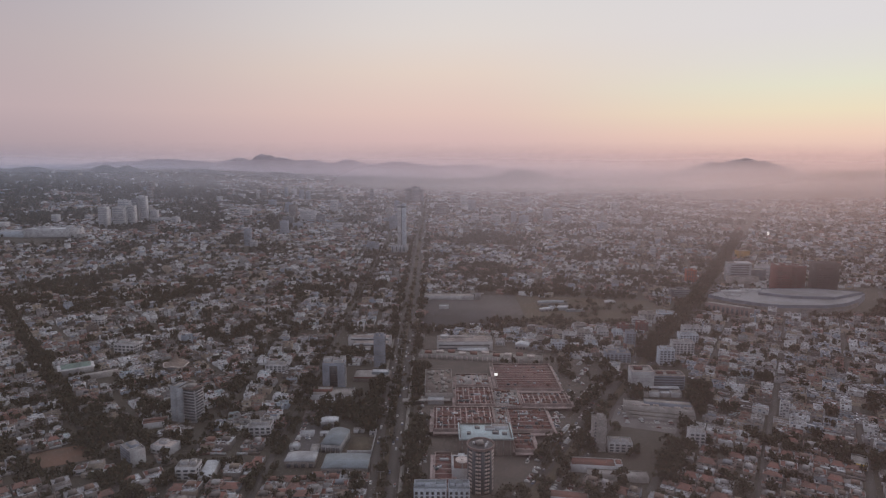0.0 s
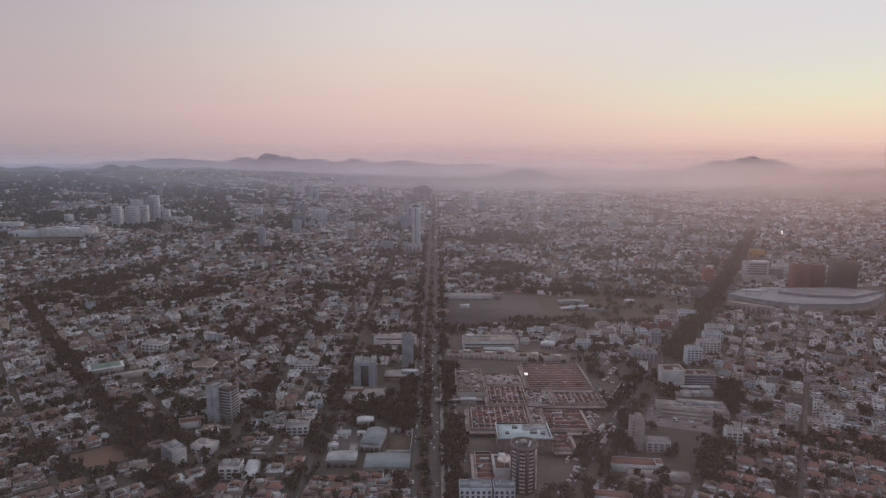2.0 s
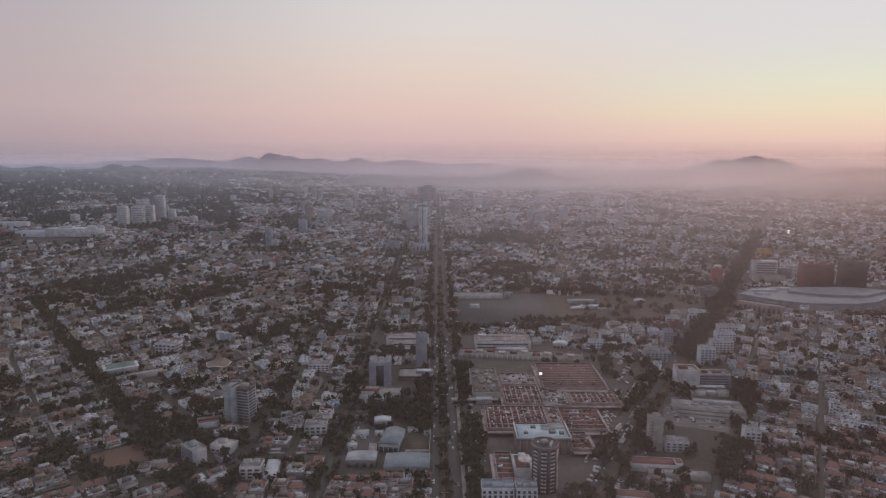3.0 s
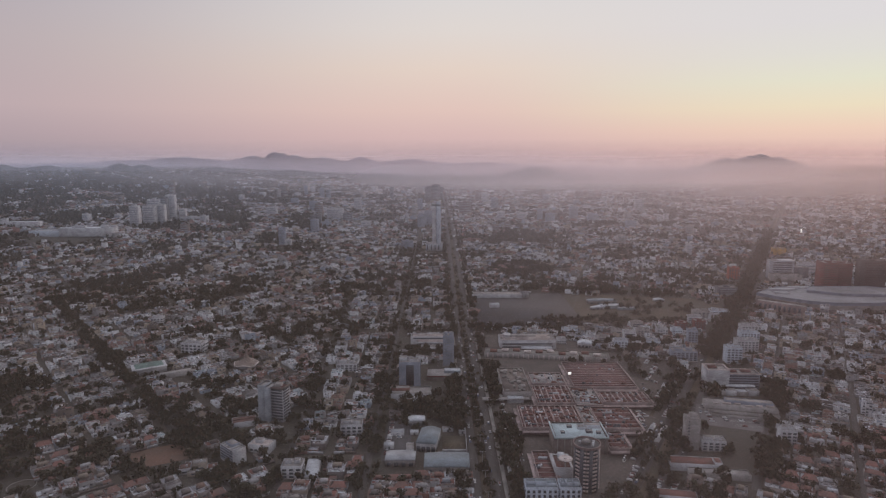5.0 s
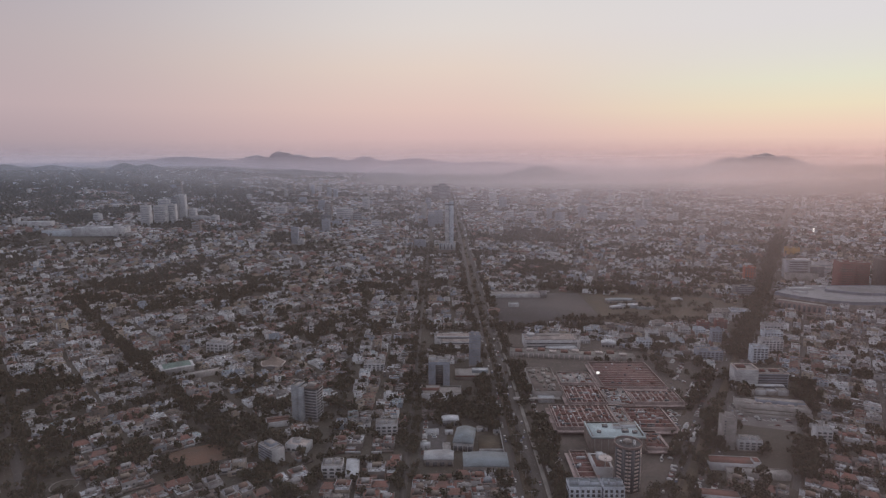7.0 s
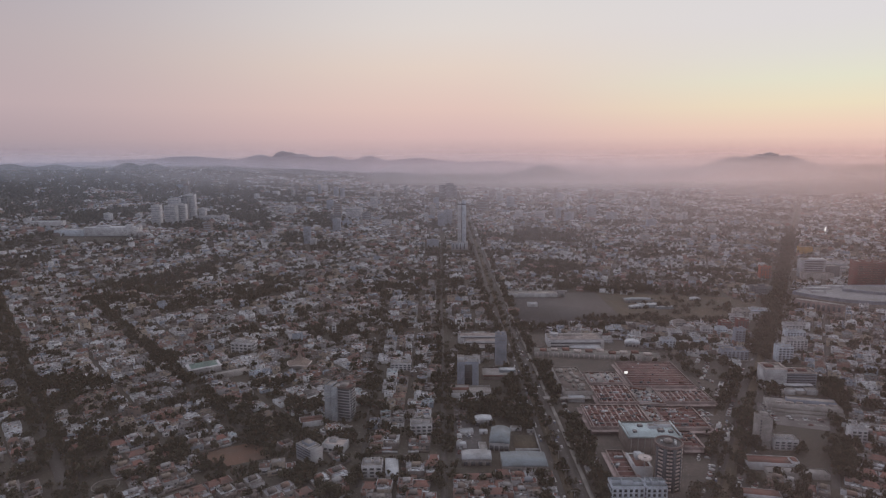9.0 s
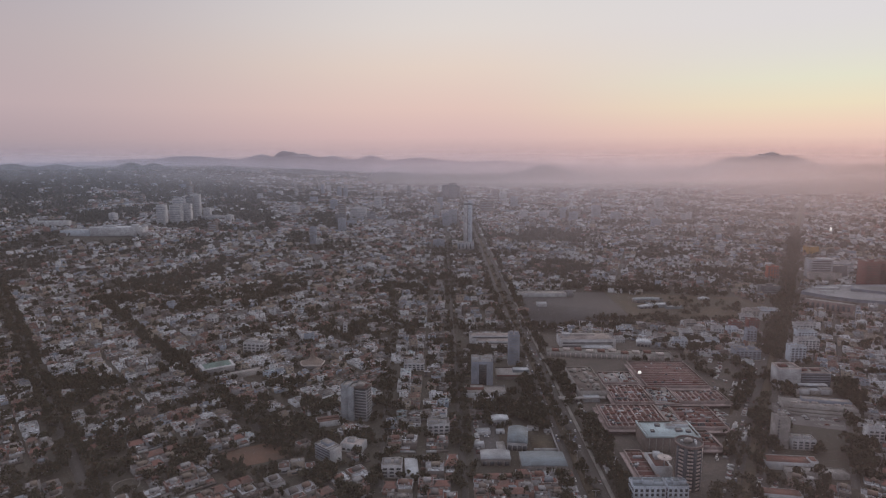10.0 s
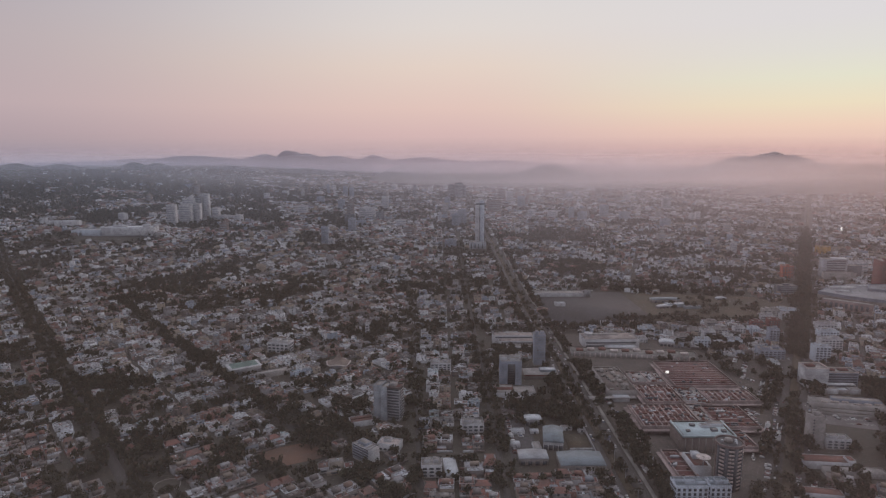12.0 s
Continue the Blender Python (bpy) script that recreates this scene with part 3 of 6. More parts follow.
# rows of trees along the avenues
for y in np.arange(340, 3000, 6.0):
    for side, p in ((-17, 0.85), (0, 0.5), (17, 0.36 if y < 640 else 0.8), (-20, 0.6), (-14, 0.4), (20, 0.2 if y < 640 else 0.5)):
        if rng.random() < p * (1.0 if y < 800 else 0.7 if y < 1150 else 0.35):
            trees.append((avenue_x(y) + side + rng.normal(0, 1.4), y + rng.normal(0, 2), rng.uniform(5, 11), rng.uniform(2.6, 5.0)))
for t in np.arange(-60, 1500, 5.5):
    dense = 330 < t < 1350
    for side, p, thin in ((-17, 0.1, 0.4), (0, 0.6, 0.28), (17, 0.12, 0.33), (-4.5, 0.85, 0.03), (4.5, 0.85, 0.03), (-8.5, 0.8, 0.03), (8, 0.7, 0.03)):
        if rng.random() < (p if dense else thin):
            x, y = along(OTERO, t + rng.normal(0, 1.5), side + rng.normal(0, 1.2))
            trees.append((x, y, rng.uniform(6, 12), rng.uniform(3, 5.5)))
for t in np.arange(-60, 1400, 4.5):
    for side in (-6, 6):
        if rng.random() < 0.6:
            x, y = along(WEST, t, side + rng.normal(0, 1.5))
            trees.append((x, y, rng.uniform(6, 11), rng.uniform(3, 5)))
for y in np.arange(390, 1500, 6.0):
    for side in (-5, 5):
        if rng.random() < 0.42:
            trees.append((-129 - 0.011 * (y - 300) + side + rng.normal(0, 1), y, rng.uniform(5, 10), rng.uniform(2.5, 4.5)))


for t in np.arange(-60, 720, 4.5):
    for side in (-4, 4):
        if rng.random() < 0.5:
            x, y = along(WEST_LANE, t, side + rng.normal(0, 1.5))
            trees.append((x, y, rng.uniform(6, 11), rng.uniform(2.8, 4.8)))
for y in np.arange(400, 1000, 4.5):
    for side in (-4, 4):
        if rng.random() < 0.28:
            trees.append((-192 - 0.06 * (y - 400) + side + rng.normal(0, 1), y, rng.uniform(6, 10), rng.uniform(2.6, 4.4)))


def grove(x0, y0, rx, ry, count, turn=0):
    for k in range(count):
        a, q = rng.uniform(0, 6.283), math.sqrt(rng.random())
        x, y = shifted(x0, y0, turn, rx * q * math.cos(a), ry * q * math.sin(a))
        trees.append((x, y, rng.uniform(5, 11), rng.uniform(2.8, 5.2)))


grove(-86, 545, 30, 26, 40)                 # garden between the sheds and the towers
grove(-65, 510, 12, 18, 22)
grove(-112, 660, 12, 50, 34)
grove(-88, 700, 30, 18, 40)
grove(30, 797, 75, 5, 46)                   # hedge row south of the lot
grove(150, 640, 36, 40, 20, -30)            # trees round the mall's parking
grove(152, 720, 50, 22, 34)
grove(80, 665, 60, 8, 30)
grove(96, 455, 22, 26, 7, -30)
grove(112, 545, 14, 24, 9, -30)
grove(-20, 470, 8, 45, 22)
grove(-21, 620, 6, 60, 30)
grove(205, 600, 14, 40, 30, -30)
grove(232, 545, 10, 60, 56, -30)
grove(176, 440, 9, 42, 60, -30)
grove(150, 835, 30, 16, 18)
grove(230, 900, 70, 50, 40)
grove(-283, 493, 20, 14, 26)
grove(-262, 534, 18, 14, 26)
grove(-505, 590, 42, 14, 80)
grove(-446, 668, 20, 16, 34)
grove(-661, 955, 46, 22, 80)
grove(-236, 412, 12, 12, 12)
grove(-340, 440, 14, 16, 16)
grove(160, 1016, 60, 12, 90)                # dark woods behind the field
grove(385, 1164, 60, 14, 80)
grove(90, 832, 40, 6, 26)
grove(213, 822, 60, 7, 36)
grove(108, 452, 10, 50, 14, -31)
grove(146, 700, 16, 10, 20)
grove(110, 395, 10, 30, 9, -31)
grove(-250, 500, 14, 10, 16)
grove(92, 400, 16, 22, 5, -30)
grove(70, 395, 6, 20, 4, -30)
grove(-18, 395, 6, 26, 14)
grove(128, 505, 8, 40, 6, -31)
grove(-300, 590, 26, 12, 18)
grove(-330, 545, 30, 10, 18)
grove(300, 455, 60, 9, 60, -27)
for x, y, w, d, turn in VERGES:
    for q in np.arange(-d / 2, d / 2, 6.5):
        if rng.random() < 0.5:
            tx, ty = shifted(x, y, turn, 0, q)
            trees.append((tx, ty, rng.uniform(3.5, 6.5), rng.uniform(1.8, 3.0)))
grove(705, 925, 34, 40, 70)
grove(585, 858, 62, 7, 34)
grove(655, 885, 26, 16, 50)
for cx, cy, cr in CLEAR:
    for k in range(8 if cy < 900 else 0):
        a = rng.uniform(0, 6.283)
        trees.append((cx + (cr + 2.5) * math.cos(a), cy + (cr + 2.5) * math.sin(a), rng.uniform(4, 8), rng.uniform(2.0, 3.6)))
trees = [(x, y, *((1.1 * h, 1.15 * r) if y < 620 else (1.0 * h, 1.0 * r) if y < 1200 else (0.88 * h, 0.88 * r))) for x, y, h, r in trees if in_reach(x, y) and (y > 1180 or is_clear(x, y, 1.5))]
trees.sort(key=lambda t: t[1])
tree_near, tree_mid = trees[:300], [t for t in trees[300:] if t[1] < 760]
tree_back = [t for t in trees if 760 <= t[1] < 1500]
tree_far = [t for t in trees if t[1] >= 1500]
many_trees("trees", tree_mid, 90, 0.20, "dusty dark green street and garden trees")
many_trees("trees_behind", tree_back, 26, 0.32, "dark trees between distant houses")
many_trees("far_trees", tree_far, 8, 0.55, "dark tree clumps far off in the city")

# the nearest trees, each with its trunk and crown
tree_kinds = []
for k in range(6):
    top = thing("tree", "dusty dark green broad-crowned tree", "tree", group="street and garden trees")
    q = crown(100 + k, 260, 0.105)
    r = 4.0
    q = np.stack([q[..., 0] * r, q[..., 1] * r, 1.8 + q[..., 2] * 4.0], -1)
    part("crown", from_quads("crown", q, np.arange(q.shape[0] * 4), [foliage]), top)
    bm = bmesh.new()
    rings = []
    for z, rad, sx in ((0, 0.34, 0), (1.2, 0.24, 0.05), (3.0, 0.17, 0.2), (4.6, 0.08, 0.35)):
        rings.append([bm.verts.new((sx + rad * math.cos(i * math.pi / 3), rad * math.sin(i * math.pi / 3), z)) for i in range(6)])
    for lo, hi in zip(rings, rings[1:]):
        for i in range(6):
            bm.faces.new((lo[i], lo[(i + 1) % 6], hi[(i + 1) % 6], hi[i]))
    for limb in range(4):
        a0 = limb * 1.57 + k
        base, tip = Vector((0.15, 0, 2.2)), Vector((1.9 * math.cos(a0), 1.9 * math.sin(a0), 4.4))
        side = (tip - base).cross(Vector((0, 0, 1))).normalized() * 0.09
        up = Vector((0, 0, 0.1))
        bs = [bm.verts.new(base + o) for o in (side, up, -side, -up)]
        te = bm.verts.new(tip)
        for i in range(4):
            bm.faces.new((bs[i], bs[(i + 1) % 4], te))
    me = bpy.data.meshes.new("trunk")
    bm.to_mesh(me)
    me.materials.append(bark)
    part("trunk", me, top)
    tree_kinds.append(top)
for n, (x, y, h, r) in enumerate(tree_near):
    m = pose(x, y, 0, 0, 0, rng.uniform(0, 360))
    if n < 6:
        top = tree_kinds[n]
        top.matrix_world = m
    else:
        top = copy_thing(tree_kinds[n % 6], m)
    top.scale = (r / 4.0, r / 4.0, h / 8.0)

# ---------------------------------------------------------------- materials of the larger buildings
blue_grey = surface("blue_grey_facade", [(0.27, 0.295, 0.35), (0.22, 0.245, 0.30)], depth=0.25)
dark_facade = surface("dark_tinted_facade", [(0.11, 0.115, 0.13), (0.08, 0.085, 0.10)], rough=0.35, depth=0.2)
brown_facade = surface("brown_concrete", [(0.20, 0.165, 0.15), (0.15, 0.125, 0.115)], depth=0.35)
red_facade = surface("brick_red_panels", [(0.155, 0.05, 0.047), (0.125, 0.043, 0.041)], depth=0.25)
orange_facade = surface("orange_red_paint", [(0.34, 0.085, 0.05), (0.28, 0.075, 0.045)], depth=0.25)
mall_wall = surface("dull_pink_plaster", [(0.27, 0.205, 0.20), (0.21, 0.165, 0.16)], depth=0.4)
mall_red = surface("red_brown_roof_sheeting", [(0.150, 0.064, 0.060), (0.108, 0.052, 0.050)], grain=(0.15, 1.4), depth=0.45)
beam_white = surface("pale_roof_beams", [(0.62, 0.55, 0.53), (0.50, 0.43, 0.41)], depth=0.4)
mall_beam = surface("dull_pink_roof_beams", [(0.43, 0.345, 0.335), (0.34, 0.27, 0.262)], depth=0.45)
teal_edge = surface("pale_teal_roof", [(0.50, 0.60, 0.63), (0.44, 0.53, 0.56)], depth=0.3)
shed_metal = surface("pale_blue_sheet_metal", [(0.21, 0.245, 0.275), (0.17, 0.20, 0.225)], rough=0.6, metal=0.15, depth=0.3)
grey_metal = surface("grey_sheet_metal", [(0.36, 0.37, 0.40), (0.30, 0.31, 0.33)], rough=0.5, metal=0.15, depth=0.3)
green_roof = surface("dull_green_roof", [(0.15, 0.21, 0.19), (0.12, 0.17, 0.155)], depth=0.3)
clay = surface("terracotta_tiles", [(0.175, 0.080, 0.068), (0.13, 0.066, 0.058)], depth=0.55)
tile_pink = surface("faded_red_roof", [(0.215, 0.105, 0.088), (0.155, 0.085, 0.074)], grain=(0.12, 1.1), depth=0.5)
tank_black = surface("dark_plastic_tank", [(0.05, 0.05, 0.055)], rough=0.5, depth=0.2)
bright_metal = surface("bright_sheet_roof", [(0.56, 0.58, 0.62), (0.46, 0.48, 0.52)], rough=0.5, metal=0.1, depth=0.3)

# glass of far buildings, paled in its colour as haze would pale it
far_glass = surface("haze_paled_glass", [(0.33, 0.345, 0.38), (0.28, 0.295, 0.33)], rough=0.25, depth=0.2, bump=0)

pale_blue = surface("pale_blue_plaster", [(0.50, 0.55, 0.62), (0.43, 0.48, 0.55)], depth=0.3)

black_glass = surface("black_glass", [(0.025, 0.027, 0.032), (0.035, 0.037, 0.045)], rough=0.12, spec=0.6, depth=0.1, bump=0)

# shared pieces
PIECES = {}


def piece(name, size, mat):
    """One shared box mesh for alike pieces, standing on its middle."""
    key = (name, *(round(s, 2) for s in size), mat.name)
    if key not in PIECES:
        PIECES[key] = boxes_mesh(name, [(0, 0, 0, *size, 0)], mat)
    return PIECES[key]


def set_piece(name, size, mat, parent, at, turn=0):
    ob = part(name, piece(name, size, mat), parent)
    ob.matrix_basis = pose(*at, 0, 0, turn)
    return ob


def tank(parent, x, y, z):
    bm = bmesh.new()
    bmesh.ops.create_cone(bm, cap_ends=True, segments=10, radius1=0.6, radius2=0.5, depth=1.3)
    me = PIECES.get("tank")
    if me is None:
        me = bpy.data.meshes.new("water_tank")
        bm.to_mesh(me)
        me.materials.append(tank_black)
        PIECES["tank"] = me
    bm.free()
    ob = part("water_tank", me, parent)
    ob.matrix_basis = pose(x, y, z + 0.65)
    return ob


def tray(name, size, wall, roof, parent, at=(0, 0, 0), inset=0.35, drop=0.9, label=""):
    """A volume with parapet and sunk roof, as one part."""
    ob = part(name, trays_mesh(name, [(*at, *size, 0)], wall, roof, inset, drop), parent, label)
    return ob


# ---------------------------------------------------------------- towers


def tower(label, at, turn, size, floors, cols, wall, glass=None, roof=None, name="tower_block", bands=False, sides="SEW", rooms=2, win=(0.62, 0.55), group=""):
    """A block of floors: body with parapet, windows or window bands on the seen sides, plinth, roof rooms."""
    w, d, h = size
    top = thing(name, label, "building", (*at, 0), turn, group)
    tray("body", size, wall, roof or concrete, top)
    box_part("plinth", [(0, 0, 0, w + 0.8, d + 0.8, 0.9)], concrete, top)
    fh = (h - 2.0) / floors
    for side in sides:
        run = w if side == "S" or side == "N" else d
        step = run / cols
        for f in range(floors):
            z = 1.1 + f * fh
            for c in range(1 if bands else cols):
                o = 0 if bands else -run / 2 + (c + 0.5) * step
                length = run * 0.9 if bands else step * win[0]
                gap = 0.06
                if side == "S":
                    set_piece("window", (length, 0.2, fh * win[1]), glass or dark_glass, top, (o, -d / 2 - gap, z))
                elif side == "N":
                    set_piece("window", (length, 0.2, fh * win[1]), glass or dark_glass, top, (o, d / 2 + gap, z))
                else:
                    set_piece("window", (length, 0.2, fh * win[1]), glass or dark_glass, top, ((w / 2 + gap) * (1 if side == "E" else -1), o, z), 90)
    r = random.Random(int(at[0] * 7 + at[1]))
    for k in range(rooms):
        tray("roof_room", (w * r.uniform(0.22, 0.4), d * r.uniform(0.25, 0.5), r.uniform(2, 3.4)), wall, roof or concrete, top,
             ((k - rooms / 2 + 0.5) * w / (rooms + 0.3), r.uniform(-0.12, 0.12) * d, h - 0.9), 0.2, 0.3)
    return top


def cylinder(name, r, z0, z1, mat, parent, seg=40, r_in=None, label=""):
    bm = bmesh.new()
    lo = [bm.verts.new((r * math.cos(i * 2 * math.pi / seg), r * math.sin(i * 2 * math.pi / seg), z0)) for i in range(seg)]
    hi = [bm.verts.new((v.co.x, v.co.y, z1)) for v in lo]
    for i in range(seg):
        bm.faces.new((lo[i], lo[(i + 1) % seg], hi[(i + 1) % seg], hi[i]))
    if r_in is None:
        bm.faces.new(hi)
    else:
        inner = [bm.verts.new((v.co.x * r_in / r, v.co.y * r_in / r, z1)) for v in lo]
        base = [bm.verts.new((v.co.x, v.co.y, z0)) for v in inner]
        for i in range(seg):
            j = (i + 1) % seg
            bm.faces.new((hi[i], hi[j], inner[j], inner[i]))
            bm.faces.new((inner[i], inner[j], base[j], base[i]))
    me = bpy.data.meshes.new(name)
    bm.to_mesh(me)
    bm.free()
    me.materials.append(mat)
    return part(name, me, parent, label)


# the round tower by the mall
rt = thing("round_tower", "round brown concrete apartment tower with stacked balconies and ring roof", "building", (26, 402, 0), 8)
cylinder("body", 8.6, 0, 33, surface("umber_concrete", [(0.15, 0.115, 0.10), (0.115, 0.09, 0.08)], depth=0.35), rt)
cylinder("roof_ring", 9.6, 32.4, 34, mall_wall, rt, r_in=9.0)
cylinder("roof_deck", 8.3, 32.6, 33.1, tank_black, rt)
for a in (-157, -144, -117, -104, -77, -64, -37, -24):
    for f in range(11):
        b = radians(a)
        set_piece("balcony", (1.7, 0.9, 1.15), beam_white, rt, (8.8 * math.cos(b), 8.8 * math.sin(b), 1.8 + 2.75 * f), a + 90)
        set_piece("window", (1.5, 0.3, 1.5), dark_glass, rt, (8.5 * math.cos(b), 8.5 * math.sin(b), 2.9 + 2.75 * f), a + 90)
for a in (-170, -131, -90.5, -50, -10):
    set_piece("rib", (1.2, 2.6, 32), dark_facade, rt, (8.6 * math.cos(radians(a)), 8.6 * math.sin(radians(a)), 0), a)
for x, y, s in ((3.5, -2.5, 2.0), (5.0, 0.5, 1.4), (-4.5, 1.5, 1.6), (0.5, 3.5, 2.2), (2.5, -4.8, 1.2)):
    set_piece("roof_unit", (s, s * 0.8, 1.4), bright_metal, rt, (x, y, 33.1), 20 * x)
set_piece("stair_hut", (4.5, 3.5, 2.6), concrete, rt, (-0.5, 0, 33.1), 10)

# the pale twin slab in front of it
for x, w, cols in ((-8.2, 21.5, 6), (10.8, 14.0, 4)):
    tower("pale blue-white apartment slab with rows of square windows", (x, 383), 0, (w, 12, 14.5), 4, cols, pale_blue, dark_glass, shed_metal, "apartment_slab", sides="SEW", rooms=3, win=(0.5, 0.62), group="twin slabs")

tw = tower("blue-grey slim office tower with plain side wall", (-69, 656), 0, (12, 12, 35.5), 11, 4, blue_grey, name="office_tower", sides="E", rooms=2)
for f in range(11):
    set_piece("floor_band", (11.2, 0.2, 0.3), concrete, tw, (0, -6.06, 2.0 + 3.0 * f))
pod = thing("podium_hall", "low hall with red fascia at the foot of the office tower", "building", (-73, 620, 0))
tray("body", (37, 24, 5.2), brown_facade, concrete, pod)
box_part("fascia", [(-5, -12.15, 3.8, 26, 0.3, 1.2)], red_facade, pod, "faded red fascia")
tray("roof_box", (17, 9, 2.8), shed_metal, bright_metal, pod, (8, 2, 4.3), 0.3, 0.3)

td = thing("office_tower", "grey office tower with a tall dark glass centre and framed sides", "building", (-107.5, 592, 0))
tray("body", (21, 16, 28), blue_grey, concrete, td)
box_part("glass_front", [(0.3, -8.15, 3.0, 7.6, 0.35, 22.0)], black_glass, td, "tall dark glazed strip")
for f in range(9):
    for x in (-7.2, 7.6):
        set_piece("joint", (5.6, 0.16, 0.12), concrete, td, (x, -8.04, 3.6 + 2.6 * f))
    set_piece("mullion", (7.6, 0.2, 0.16), dark_facade, td, (0.3, -8.36, 4.6 + 2.4 * f))
    set_piece("window", (12, 0.2, 1.2), dark_glass, td, (10.56, 0, 3.0 + 2.6 * f), 90)
for x, y, w, d, h in ((-7, 2, 7, 8, 3.6), (4, -2, 9, 6, 3.0), (8, 4, 5, 5, 4.2), (0, 5, 6, 4, 2.4)):
    tray("roof_room", (w, d, h), white_wall, concrete, td, (x, y, 27.1), 0.2, 0.4)
pd = thing("podium_hall", "low pale podium with terraces before the glass tower", "building", (-106, 570, 0))
tray("body", (40, 20, 5.0), white_wall, concrete, pd)
tray("entrance", (15, 9, 3.6), bright_metal, bright_metal, pd, (5, -14.4, 0), 0.3, 0.3)
tray("upper_terrace", (18, 8, 2.8), tile_pink, concrete, pd, (-10, 4, 4.1), 0.3, 0.4)

wb = thing("office_building", "long white building with dark ribbon windows", "building", (-89, 726, 0))
for k, (y, w, z, h) in enumerate(((10, 52, 0, 10), (-3, 44, 0, 7), (-15, 32, 0, 4.4))):
    tray("wing", (w, 12.5, h), white_wall, concrete, wb, (k * 3, y, z), 0.4, 0.6)
    set_piece("window_ribbon", (w * 0.86, 0.25, 1.3), dark_glass, wb, (k * 3, y - 6.3, h - 3.0))

box_part("roof_ridge", [(0, 6 + 3.6 * k, 9.4, 46, 1.0, 1.1) for k in range(3)] + [(3, -7 + 3.2 * k, 6.4, 38, 0.9, 0.9) for k in range(3)], beam_white, wb, "long pale roof ridges")
slate_white = surface("grey_white_cladding", [(0.35, 0.375, 0.41), (0.29, 0.315, 0.345)], depth=0.35)
ta = thing("apartment_tower", "grey-white slab tower with a dark glazed wing and brown roof edge", "building", (-223, 516, 0), -16)
tray("body", (6.2, 13, 32), slate_white, concrete, ta, (-8.6, 0, 0))
tray("body", (5.2, 13, 31), slate_white, concrete, ta, (-2.4, -0.4, 0))
box_part("groove", [(-5.3, 0.6, 0, 0.7, 11, 30.5)], dark_facade, ta, "dark vertical groove")
tray("wing", (11.5, 12, 31), grey_metal, mall_red, ta, (6.0, 1.2, 0))
for f in range(11):
    set_piece("window", (10.4, 0.2, 1.5), dark_glass, ta, (6.0, -4.86, 2.0 + 2.6 * f))
    set_piece("window", (9.4, 0.2, 1.5), dark_glass, ta, (11.8, 1.2, 2.0 + 2.6 * f), 90)
    set_piece("joint", (5.9, 0.16, 0.14), concrete, ta, (-8.6, -6.54, 2.6 + 2.7 * f))
box_part("roof_edge", [(6.0, -4.9, 29.6, 11.9, 0.5, 1.8), (11.9, 1.2, 29.6, 0.5, 12.4, 1.8)], brown_facade, ta, "brown roof edge")
tray("roof_room", (6, 6, 2.6), concrete, concrete, ta, (4, 2, 30.1), 0.2, 0.3)

bb = thing("office_building", "blue-white office block with long louvred side and plain grey gable", "building", (-234, 441, 0), -42)
tray("body", (19, 11, 12.5), white_wall, concrete, bb)
for f in range(5):
    set_piece("louvre", (18.4, 0.35, 0.9), blue_grey, bb, (0, -5.6, 1.6 + 2.15 * f))
    set_piece("window", (18.0, 0.15, 0.8), dark_glass, bb, (0, -5.52, 2.75 + 2.15 * f))
tray("roof_room", (9, 6, 2.4), blue_grey, concrete, bb, (-2, 1, 11.6), 0.2, 0.3)
for x in (-7, -3.5, 3.0, 6.5):
    set_piece("roof_slat", (0.5, 9.5, 0.5), bright_metal, bb, (x, 0, 11.6))

te = thing("apartment_tower", "slim grey tower with a blank wall beside the avenue", "building", (123, 463, 0), -6)
tray("body", (10.5, 11, 26), concrete, concrete, te)
for f in range(9):
    set_piece("window", (8.4, 0.2, 1.3), dark_glass, te, (5.31, 0, 1.8 + 2.65 * f), 90)
    set_piece("window", (1.2, 0.2, 1.1), dark_glass, te, (-3.4, -5.56, 1.8 + 2.65 * f))
tray("roof_room", (5, 5, 3.0), concrete, concrete, te, (1, 1.5, 25.1), 0.2, 0.3)
box_part("mast", [(4.6, -5.0, 25.6, 0.2, 0.2, 5.5)], dark_facade, te)

# offices east of the mall
ob1 = thing("office_building", "white cubic office block with a grey glazed wing", "building", (198, 592, 0), -3)
tray("body", (21, 18, 20), white_wall, concrete, ob1, (-1, 0, 0))
tray("wing", (31, 15, 15), blue_grey, concrete, ob1, (25, 3, 0))
for f in range(5):
    set_piece("window", (29, 0.2, 1.3), dark_glass, ob1, (25, -4.56, 1.8 + 2.6 * f))
box_part("roof_frame", [(-1, -8.6, 19.6, 21.4, 0.8, 1.2), (-11.2, 0, 19.6, 0.8, 18, 1.2), (9.2, 0, 19.6, 0.8, 18, 1.2), (-1, 8.6, 19.6, 21.4, 0.8, 1.2)], beam_white, ob1)
box_part("wing_edge", [(25, -4.4, 14.6, 31.4, 0.5, 0.9), (40.4, 3, 14.6, 0.5, 15, 0.9), (25, 10.3, 14.6, 31.4, 0.5, 0.9)], beam_white, ob1, "pale roof edge")
box_part("roof_plant", [(-4, 2, 19.1, 8, 6, 1.8), (18, 4, 14.1, 6, 4, 1.6), (30, 5, 14.1, 9, 5, 1.4)], mall_red, ob1)
for f in range(5):
    set_piece("joint", (20.6, 0.16, 0.14), concrete, ob1, (-1, -9.04, 3.4 + 3.2 * f))
